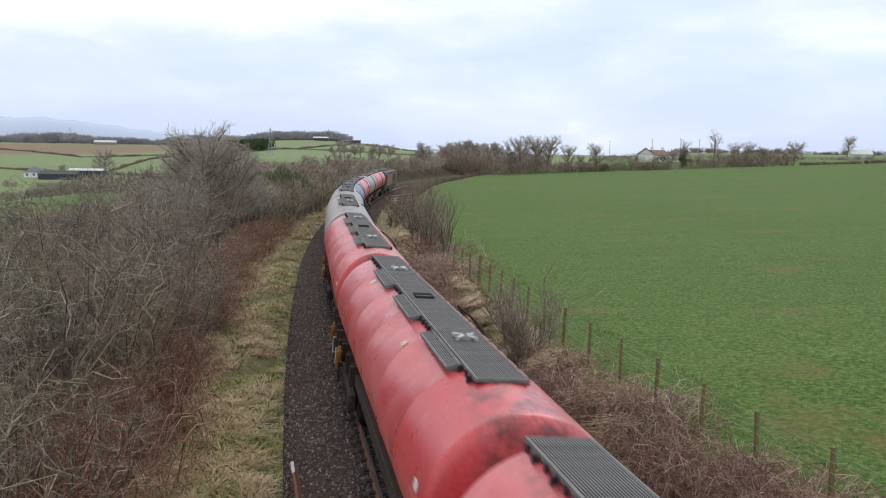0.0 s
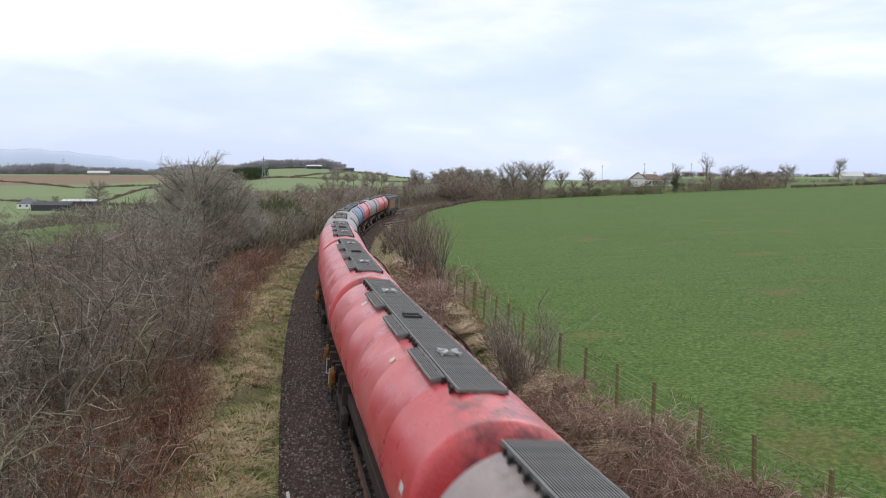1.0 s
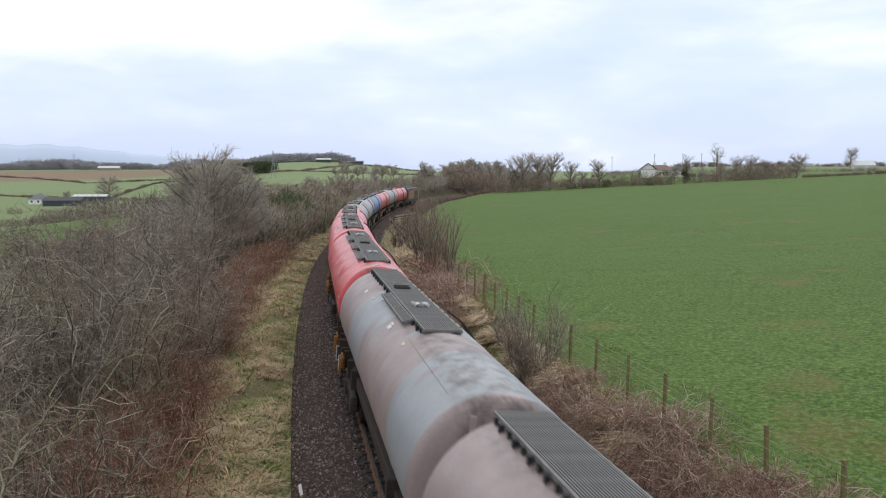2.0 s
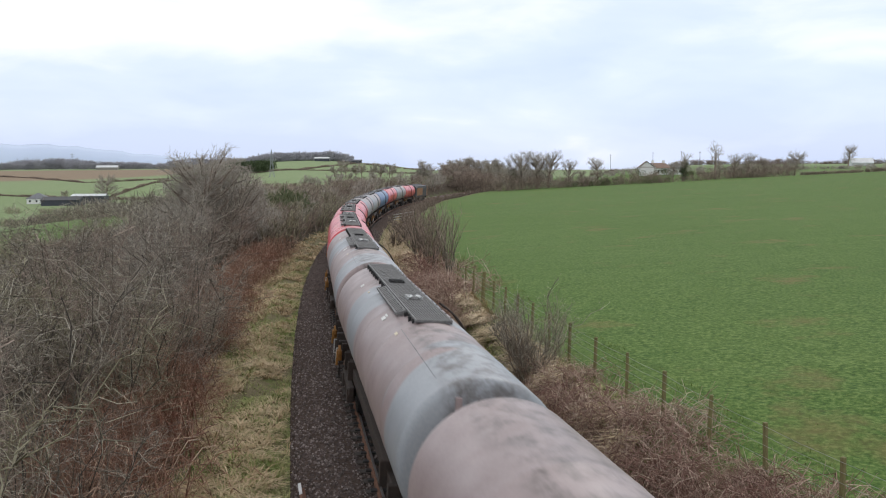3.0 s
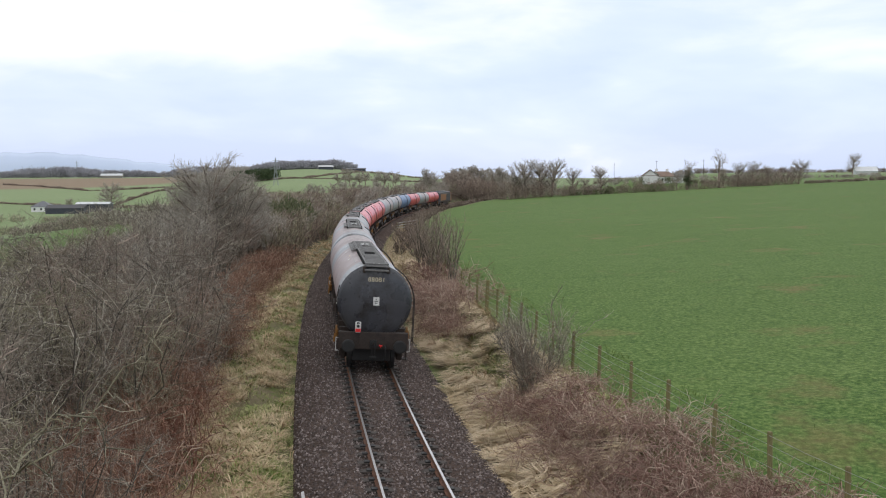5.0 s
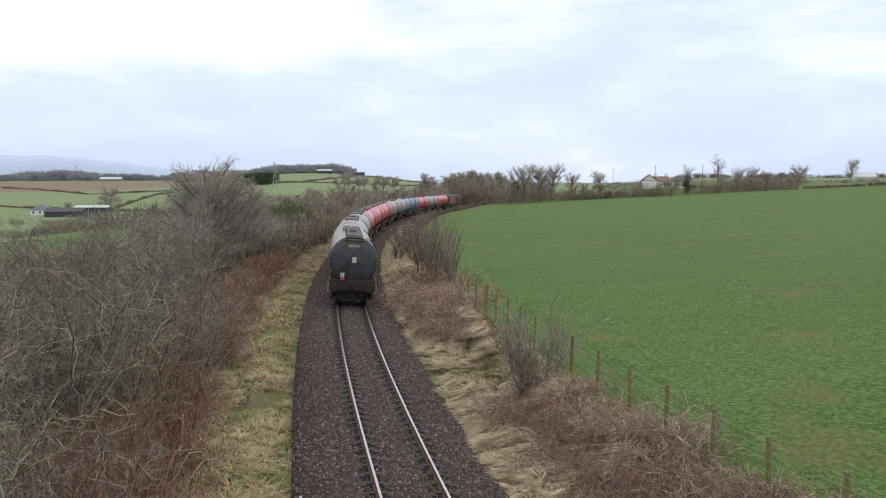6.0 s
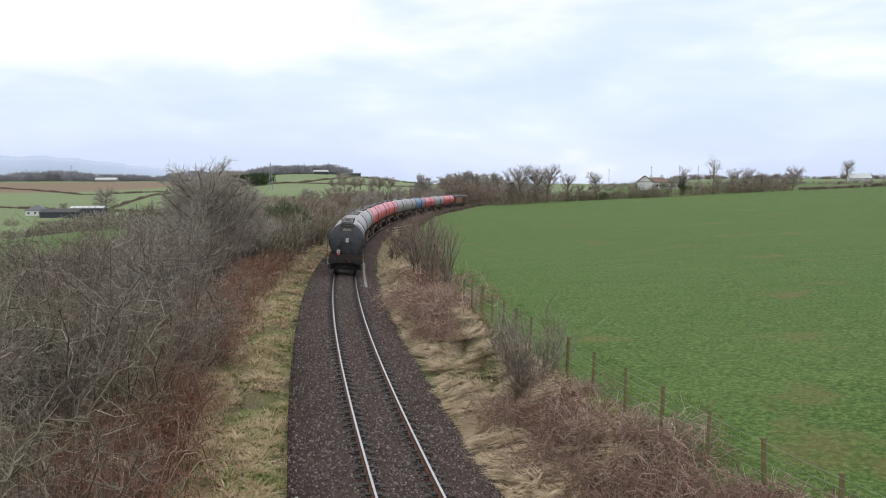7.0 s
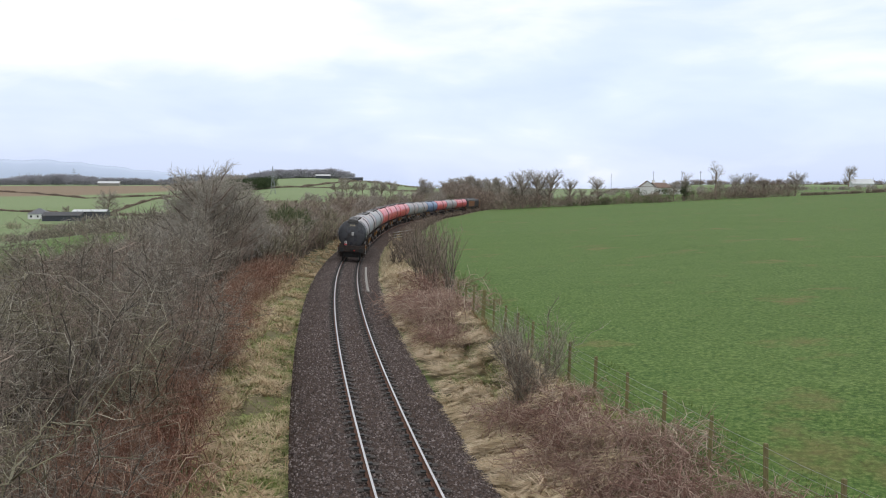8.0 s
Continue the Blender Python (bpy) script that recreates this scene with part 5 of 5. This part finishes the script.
def bare_tree(label, seed, height, spread, limbs, twigs, r, group="field trees", ivy=False, crown=None, side=6, kt=2, wood_mat=None):
    ob = thing("bare_tree", label, "tree", group)
    wood, cr = tree_meshes(seed, height, spread, limbs, twigs, r, side, kt)
    part("trunk", mesh_from("trunk", *wood, [wood_mat or BROWN_TWIG]), None, ob)
    part("crown", mesh_from("crown", *cr, [crown or FAR_TWIG]), None, ob)
    if ivy:
        rng = np.random.default_rng(seed + 500)
        n = 60
        a, h = rng.uniform(0, 6.28, n), rng.uniform(0.05, 0.62, n) * height
        c = np.stack([0.7 * np.cos(a), 0.7 * np.sin(a), h], -1)
        part("ivy", mesh_from("ivy", *brush(rng, c, np.full((n, 3), 1.3), 9, 0.13), [IVY]), None, ob, "dark ivy on the trunk")
    return ob


def stand(ob, x, y, turn=0.0, size=1.0):
    ob.matrix_basis = Matrix.Translation((x, y, ground_at(x, y) - 0.1)) @ pose(0, 0, 0, 0, 0, turn) @ Matrix.Scale(size, 4)
    return ob


def make_trees():
    rng = random.Random(21)
    near = bare_tree("tall bare ash tree rising over the thicket", 1, 8.8, 4.1, 38, 12, 0.012, "lineside trees", crown=FAR_TWIG, side=11, kt=3, wood_mat=BROWN_TWIG)
    stand(near, -17.8, 68.0)
    stand(copy_thing(near, Matrix()), -19.6, 72.0, 130, 0.9)
    stand(copy_thing(near, Matrix()), -16.4, 74.0, 220, 0.84)
    open_t = [bare_tree("bare open-crowned tree on the field boundary", 3, 12, 4.6, 26, 9, 0.022), bare_tree("bare ivy-clad tree on the field boundary", 4, 12, 4.2, 20, 8, 0.024, ivy=True)]
    lean_t = bare_tree("gaunt leaning bare tree on the field boundary", 5, 14, 3.4, 10, 5, 0.032)
    round_t = bare_tree("round-crowned bare tree on the field boundary", 6, 9.5, 5.2, 34, 10, 0.024)
    stand(open_t[0], 24.4, 286, 0, 1.06)
    stand(open_t[1], 21.2, 284, 40, 0.85)
    stand(lean_t, 87.0, 293, 60, 0.9)
    stand(round_t, 114.5, 298, 10, 0.86)
    for x, y, p, z in ((29.0, 288, 0, 1.06), (33.2, 286, 0, 1.04), (31.0, 296, 0, 0.9), (39.2, 288, 0, 0.78), (48.2, 288, 0, 0.80), (77.2, 293, 1, 0.78), (75.5, 300, 0, 0.62),
                       (93.2, 293, 0, 0.7), (98.0, 294, 0, 0.72), (105, 300, 0, 0.6), (90.0, 298, 0, 0.55), (43.5, 290, 0, 0.5), (212, 478, 0, 1.0)):
        stand(copy_thing(open_t[p], Matrix()), x, y, rng.uniform(0, 360), z)
    for x, y, z in ((-167.4, 449.9, 1.5), (-196, 470, 0.6), (-48, 700, 0.95)):
        stand(copy_thing(round_t, Matrix()), x, y, rng.uniform(0, 360), z)
    # bushy woodland where the line curves out of sight
    wood = [bare_tree("dense bare woodland tree beyond the curve", 8 + i, 9.5, 4.0, 20, 6, 0.048, "curve woodland") for i in range(2)]
    spots = []
    for i in range(40):
        f = i / 39
        s, d = 300 + 90 * f + rng.uniform(-4, 4), -9 - 16 * rng.random()
        p = on_track(np.array([s]), d, 0, 0)[0]
        spots.append((p[0], p[1], rng.uniform(0.7, 1.05)))
    for i in range(26):
        p = on_track(np.array([276 + 70 * i / 25 + rng.uniform(-2, 2)]), 8 + 9 * rng.random(), 0, 0)[0]
        spots.append((p[0], p[1], rng.uniform(0.45, 0.75)))
    for i in range(26):
        spots.append((-62 + 62 * i / 25 + rng.uniform(-2, 2), 400 + rng.uniform(-25, 25), rng.uniform(0.5, 0.8)))
    for i in range(12):
        spots.append((-75 + 40 * i / 11 + rng.uniform(-3, 3), 640 + rng.uniform(-15, 15), rng.uniform(1.0, 1.3)))
    for i, (x, y, z) in enumerate(spots):
        ob = wood[i] if i < 2 else copy_thing(rng.choice(wood), Matrix())
        stand(ob, x, y, rng.uniform(0, 360), z)


make_trees()


def hedge(label, pts, high, seed, r=0.10, mat=None, wide=1.0, gap=0.0, dense=1.0):
    """A field hedge along a line of places."""
    rng = np.random.default_rng(seed)
    pts = np.array(pts, float)
    seg = np.linalg.norm(np.diff(pts, axis=0), axis=1)
    ln = seg.sum()
    n = int(ln / (high * 0.45) * dense) + 2
    u = np.sort(rng.uniform(0, ln, n))
    cum = np.concatenate([[0], np.cumsum(seg)])
    x, y = np.interp(u, cum, pts[:, 0]) + rng.normal(0, 0.25 * wide, n), np.interp(u, cum, pts[:, 1]) + rng.normal(0, 0.25 * wide, n)
    z = ground_z(x, y)[0]
    hh = high * rng.uniform(0.75, 1.2, n) * (0.85 + 0.25 * np.sin(u / 9.0 + seed))
    if gap:
        keep = np.sin(u / 11.0 + seed * 1.7) + 0.6 * np.sin(u / 4.3) > gap - 1
        x, y, z, hh = x[keep], y[keep], z[keep], hh[keep]
    c = np.stack([x, y, z + hh * 0.42], -1)
    v, f = brush(rng, c, np.stack([hh, hh, hh], -1), 30, r)
    return tagged(new("hedge", mesh_from("hedge", v, f, [mat or FAR_TWIG])), label, "hedge", "field hedges")


def make_hedges():
    dark = "dark bare hedge between fields"
    hedge("tall unkempt hedge along the green field's far side", [(14, 272), (28, 283), (44, 286)], 4.2, 1, 0.05, BROWN_TWIG, 3.0, dense=4.0)
    hedge("ragged hedge before the farmhouse", [(44, 286), (60, 288), (79, 290)], 2.5, 21, 0.05, BROWN_TWIG, 2.0, dense=2.0)
    hedge("tall bare hedge beyond the green field", [(80, 291), (98, 293), (113, 296)], 3.6, 22, 0.05, BROWN_TWIG, 2.5, dense=3.5)
    hedge("scrubby hedge with evergreen patches on the field's far side", [(13, 268), (22, 279), (45, 285), (72, 287)], 2.3, 2, 0.06, EVERGREEN, 1.5, 1.0, 0.6)
    hedge("low clipped hedge on the skyline field", [(113, 295), (165, 300)], 1.3, 3, 0.05, BROWN_TWIG, 0.6, 0.5, 2.5)
    hedge("hedge beyond the green field", [(60, 400), (125, 420), (260, 430)], 2.0, 4, 0.08)
    hedge("hedge along the skyline", [(90, 560), (180, 600), (330, 600)], 2.8, 5, 0.10, BROWN_TWIG, dense=2.0)
    hedge("hedge beyond the railway curve", [(24, 330), (60, 345), (100, 350)], 2.4, 6, 0.08)
    # the valley's field boundaries
    hedge(dark, [(-411, 839), (-368, 814), (-275, 694), (-226, 716), (-190, 730)], 1.35, 7, 0.09, BROWN_TWIG, 0.6, dense=1.6)
    hedge(dark, [(-186, 509), (-199, 574), (-212, 659), (-205, 692)], 1.4, 8, 0.08, BROWN_TWIG, 0.6, dense=1.6)
    hedge(dark, [(-260, 520), (-190, 480), (-120, 470)], 1.35, 9, 0.09, BROWN_TWIG, 0.6, dense=1.6)
    hedge(dark, [(-320, 1060), (-250, 1090), (-170, 1080)], 3.0, 10, 0.18, BROWN_TWIG)
    hedge(dark, [(-215, 720), (-150, 735), (-95, 745), (-20, 760)], 1.35, 11, 0.09, BROWN_TWIG, 0.6, dense=1.6)
    hedge(dark, [(-118, 740), (-100, 860), (-92, 930)], 1.35, 12, 0.09, BROWN_TWIG, 0.6, dense=1.6)
    hedge("rough hedge below the farm", [(-185, 340), (-150, 352), (-100, 360), (-70, 350)], 2.6, 13, 0.06, OLIVE_TWIG, 3, dense=2.0)
    hedge("rough hedge below the farm", [(-150, 270), (-100, 260), (-60, 240)], 2.8, 14, 0.05, OLIVE_TWIG, 4, dense=2.5)
    hedge("thorn scrub on the slope below the thicket", [(-95, 200), (-70, 180), (-48, 150), (-34, 110)], 3.0, 23, 0.045, GREY_TWIG, 6, dense=3.0)
    hedge("hedge along the hill's brow", [(-110, 930), (-60, 940), (-20, 930)], 2.2, 15, 0.14, BROWN_TWIG)


make_hedges()


def woodland(label, spots, high, seed, r, mat, per=60):
    """A far wood, its crowns run together."""
    rng = np.random.default_rng(seed)
    x, y = np.array(spots, float).T
    z = ground_z(x, y)[0]
    h = high * rng.uniform(0.75, 1.2, len(x)) * (0.88 + 0.22 * np.sin(x / (high * 3.1) + seed) + 0.12 * np.sin(x / (high * 1.3)))
    c = np.stack([x, y, z + h * 0.5], -1)
    v, f = brush(rng, c, np.stack([h * 0.85, h * 0.85, h * 0.8], -1), per, r, 0.8, 0.5)
    tagged(new("woodland", mesh_from("woodland", v, f, [mat])), label, "woodland", kind="stuff")


def make_woods():
    rng = random.Random(31)
    band = lambda x0, x1, y0, y1, n: [(rng.uniform(x0, x1), rng.uniform(y0, y1)) for _ in range(n)]
    woodland("dark wood on the crown of the far hill", band(-226, -108, 985, 1090, 300) + band(-226, -150, 945, 990, 90), 8.5, 1, 0.34, HAZE_TWIG, 80)
    woodland("dark evergreen plantation at the hill's foot", band(-177, -144, 730, 765, 90), 9, 2, 0.24, IVY, 90)
    woodland("bare wood on the hill's shoulder", band(-215, -175, 775, 800, 60), 8, 3, 0.25, FAR_TWIG)
    woodland("bare woods along the valley's far side", band(-640, -260, 1180, 1290, 330), 11, 4, 0.42, HAZE_TWIG, 110)
    woodland("bare woods along the far plain", band(-1100, -520, 1900, 2100, 260), 14, 5, 0.7, HAZE_TWIG, 80)
    woodland("wooded knoll on the far plain", band(-975, -850, 2000, 2060, 130), 24, 8, 1.0, HAZE_TWIG, 80)
    woodland("brown scrubby wood beyond the curve", band(1, 20, 300, 325, 75), 6.5, 9, 0.055, BROWN_TWIG, 110)
    woodland("low brown scrub before the farmhouse", band(42, 74, 297, 316, 90), 2.3, 10, 0.045, BROWN_TWIG)
    woodland("dark bushes by the farmhouse", band(66, 90, 316, 321, 30) + band(84, 90, 328, 336, 12), 2.3, 11, 0.06, EVERGREEN)
    woodland("tall brown scrub behind the field hedge", band(86, 113, 298, 307, 60), 4.0, 12, 0.05, BROWN_TWIG)
    woodland("scrubby wood beside the railway", band(-60, -22, 215, 330, 120), 4.0, 7, 0.09, BROWN_TWIG)


make_woods()


def building(name, label, x, y, turn, wide, long, high, rise, wall, roof, windows=0, chimney=False, hip=False, category="house", over=0.35):
    """Walls, a pitched roof, windows and a chimney, long side along its own x."""
    ob = thing(name, label, category)
    ob.matrix_basis = pose(x, y, ground_at(x, y) - 0.2, 0, 0, turn)
    l, w = long / 2, wide / 2
    bm = B()
    lo = [bm.verts.new(v) for v in ((-l, -w, 0), (l, -w, 0), (l, w, 0), (-l, w, 0))]
    hi = [bm.verts.new(v) for v in ((-l, -w, high), (l, -w, high), (l, w, high), (-l, w, high))]
    for k in range(4):
        bm.faces.new((lo[k], lo[(k + 1) % 4], hi[(k + 1) % 4], hi[k]))
    if not hip:
        g = [bm.verts.new((-l, 0, high + rise)), bm.verts.new((l, 0, high + rise))]
        bm.faces.new((hi[3], hi[0], g[0]))
        bm.faces.new((hi[1], hi[2], g[1]))
    part("wall", bm, wall, ob)
    bm = B()
    e, in_ = over, (w if hip else -over)
    drop = over * rise / w
    a = [(-l - e, -w - e, high - drop), (l + e, -w - e, high - drop), (l + e, w + e, high - drop), (-l - e, w + e, high - drop)]
    r = [(-l + in_, 0, high + rise), (l - in_, 0, high + rise)]
    for lift in (0.02, 0.16):
        va = [bm.verts.new((p[0], p[1], p[2] + lift)) for p in a]
        vr = [bm.verts.new((p[0], p[1], p[2] + lift)) for p in r]
        bm.faces.new((va[0], va[1], vr[1], vr[0]))
        bm.faces.new((va[2], va[3], vr[0], vr[1]))
        if hip:
            bm.faces.new((va[1], va[2], vr[1]))
            bm.faces.new((va[3], va[0], vr[0]))
        if lift > 0.1:
            for k in range(4):
                bm.faces.new((low[k], low[(k + 1) % 4], va[(k + 1) % 4], va[k]))
        low = va
    rf = part("roof", bm, roof, ob)
    if chimney:
        for cx in (-l * 0.8, l * 0.8):
            part("chimney", box(B(), cx - 0.4, cx + 0.4, -0.35, 0.35, high + rise - 0.6, high + rise + 1.1, 0.03), wall, rf)
    for k in range(windows):
        wx = -l + long * (k + 0.5) / windows
        p = part("window", box(B(), wx - 0.5, wx + 0.5, -w - 0.03, -w + 0.05, high * 0.35, high * 0.75), WHITE, ob)
        part("pane", box(B(), wx - 0.42, wx + 0.42, -w - 0.05, -w - 0.03, high * 0.38, high * 0.72), GLASS, p)
    return ob


def make_buildings():
    building("farmhouse", "white farmhouse with a brown tiled roof behind the hedge", 77.3, 330, 35, 5.5, 7.0, 2.7, 1.6, HOUSE_WHITE, TILE_BROWN, 4, True)
    building("cottage", "low white cottage wing with a slate roof", 83.8, 334, 0, 5, 6, 2.5, 1.2, HOUSE_WHITE, SLATE, 3)
    building("outbuilding", "white gabled outbuilding behind the hedge", 71.3, 322, 82, 4.8, 5.5, 3.2, 1.8, HOUSE_WHITE, TILE_BROWN, 2)
    building("barn", "pale roofed barn on the skyline", 220, 482, -10, 8, 10.5, 2.0, 2.2, SHED_PALE, SHED_PALE, category="barn")
    building("farm_shed", "long dark cattle shed in the valley farm", -176.2, 420, 6, 10, 17, 2.7, 1.4, SHED_DARK, ROOF_DARK, category="barn")
    building("farm_shed", "dark shed with a pale sheeted roof in the valley farm", -171.5, 440, 4, 7, 15.5, 3.9, 0.8, SHED_DARK, SHED_PALE, category="barn")
    building("farmhouse", "white farmhouse with a hipped slate roof in the valley", -196.5, 440, 10, 8, 9, 2.8, 2.4, HOUSE_WHITE, SLATE, 3, False, True)
    building("barn", "pale stone barn beyond the ploughed field", -408, 1105, 8, 9, 25, 3.2, 2.2, CONCRETE, SHED_PALE, category="barn")
    building("farm_shed", "pale roofed barn on the hill's brow", -128, 955, 10, 9, 15, 3.0, 1.2, SHED_DARK, SHED_PALE, category="barn")
    building("farm_shed", "dark barn on the hill's brow", -96, 950, 0, 9, 20, 2.6, 1.0, SHED_DARK, SHED_DARK, category="barn")


make_buildings()


def pylon(x, y, high):
    ob = thing("pylon", "distant grey lattice electricity pylon", "pylon", "pylons")
    ob.matrix_basis = pose(x, y, ground_at(x, y), 0, 0, 20)
    w = high * 0.09
    lv = [(0, w), (high * 0.35, w * 0.6), (high * 0.6, w * 0.32), (high, 0.15)]
    for sx in (-1, 1):
        for sy in (-1, 1):
            for (z0, w0), (z1, w1) in zip(lv, lv[1:]):
                part("leg", rod(B(), (sx * w0, sy * w0, z0), (sx * w1, sy * w1, z1), 0.11, 4), STEEL_GREY, ob)
                part("brace", rod(B(), (sx * w0, sy * w0, z0), (-sx * w1, sy * w1, z1), 0.06, 4), STEEL_GREY, ob)
    for z, r in ((0.62, 0.17), (0.76, 0.14), (0.9, 0.11)):
        part("crossarm", rod(B(), (-high * r, 0, high * z), (high * r, 0, high * z), 0.14, 4), STEEL_GREY, ob)


pylon(-123, 650, 20)
pylon(-530, 1300, 24)


def make_poles():
    me = simple("pole", BARK, lambda bm: rod(bm, (0, 0, -0.5), (0, 0, 9.0), 0.10, 8, 0.07))
    arm = simple("crossbar", BARK, lambda bm: box(bm, -0.7, 0.7, -0.05, 0.05, 8.35, 8.45))
    for x, y in ((82, 450), (104, 455), (122, 470), (143, 476), (112, 400)):
        p = thing("utility_pole", "distant wooden utility pole", "pole", "utility poles")
        p.matrix_basis = pose(x, y, ground_at(x, y), 0, 0, 30)
        put("shaft", me, p)
        put("crossbar", arm, p)


make_poles()


def make_mountain():
    """A far ridge, its blue haze painted into its colour."""
    az = np.radians(np.linspace(-75, -6, 140))
    deg = np.degrees(az)
    top = np.interp(deg, [-75, -40, -26, -23.5, -21, -18, -15, -12, -6], [30, 80, 104, 107, 88, 58, 38, 16, -14]) + 3.0 * np.sin(deg * 3.1) + 1.5 * np.sin(deg * 7.7)
    rows = []
    for k, (rr, f) in enumerate(((4500, -0.6), (4550, 0.4), (4600, 0.8), (4660, 1.0), (4690, 0.2))):
        z = np.where(f < 0, -40, top * f)
        rows.append(np.stack([rr * np.sin(az), rr * np.cos(az), z], -1))
    v = np.concatenate(rows)
    n = len(az)
    i, j = np.meshgrid(np.arange(4), np.arange(n - 1), indexing="ij")
    f = np.stack([i * n + j, i * n + j + 1, (i + 1) * n + j + 1, (i + 1) * n + j], -1).reshape(-1, 4)
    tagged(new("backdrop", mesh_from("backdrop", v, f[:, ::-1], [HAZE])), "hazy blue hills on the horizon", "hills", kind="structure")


make_mountain()


def make_spare_rail():
    """A length of old rail left on the ballast shoulder."""
    bm = B()
    box(bm, -0.07, 0.07, -2.4, 2.4, 0.0, 0.015)
    box(bm, -0.012, 0.012, -2.4, 2.4, 0.012, 0.115)
    box(bm, -0.035, 0.035, -2.4, 2.4, 0.11, 0.155, 0.006)
    ob = tagged(new("spare_rail", bpy.data.meshes.new("spare_rail")), "short length of rusty rail lying on the ballast", "rail")
    bm.to_mesh(ob.data)
    bm.free()
    ob.data.materials.append(RAIL_RUST)
    p = on_track(np.array([2.75]), -2.3, -0.40)[0]
    ob.matrix_basis = pose(*p, 0, -20, -math.degrees(np.interp(2.75, S, HEAD)) + 2)
    part("bright_end", box(B(), -0.036, 0.036, 1.7, 2.39, 0.1552, 0.158), RAIL_HEAD, ob, "scraped bright end")


make_spare_rail()


def make_crossing_rails():
    """Pale post-and-rail wing fences where a farm crossing meets the line."""
    for d0, s0, d1, s1 in ((2.9, 116, 6.0, 110), (-4.4, 118, -7.6, 112)):
        ob = thing("wing_fence", "weathered pale timber wing fence beside the track", "fence", "crossing fences")
        a, b = on_track(np.array([s0]), d0, 0, 0)[0], on_track(np.array([s1]), d1, 0, 0)[0]
        a[2], b[2] = ground_at(a[0], a[1]), ground_at(b[0], b[1])
        for k in range(4):
            q = a + (b - a) * k / 3
            part("post", box(B(), q[0] - 0.07, q[0] + 0.07, q[1] - 0.07, q[1] + 0.07, ground_at(q[0], q[1]) - 0.3, ground_at(q[0], q[1]) + 1.25, 0.015), POST_WOOD, ob)
        for h in (0.45, 0.8, 1.15):
            part("rail", rod(B(), (a[0], a[1] - 0.1, a[2] + h), (b[0], b[1] - 0.1, b[2] + h), 0.05, 6), WHITE, ob)


make_crossing_rails()


def make_cable_trough():
    """Concrete trough lids along the ballast shoulder."""
    ob = thing("cable_trough", "pale concrete cable trough beside the track", "cable trough")
    me = simple("trough_lid", CONCRETE, lambda bm: box(bm, -0.09, 0.09, -0.44, 0.44, -0.08, 0.0, 0.012))
    for k in range(21):
        s = 45.0 + 0.92 * k
        lid = put("lid", me, ob)
        lid.matrix_basis = pose(*on_track(np.array([s]), 1.42, -0.11)[0], 0, CANT, -math.degrees(np.interp(s, S, HEAD)))


make_cable_trough()
make_evergreens()


motions()
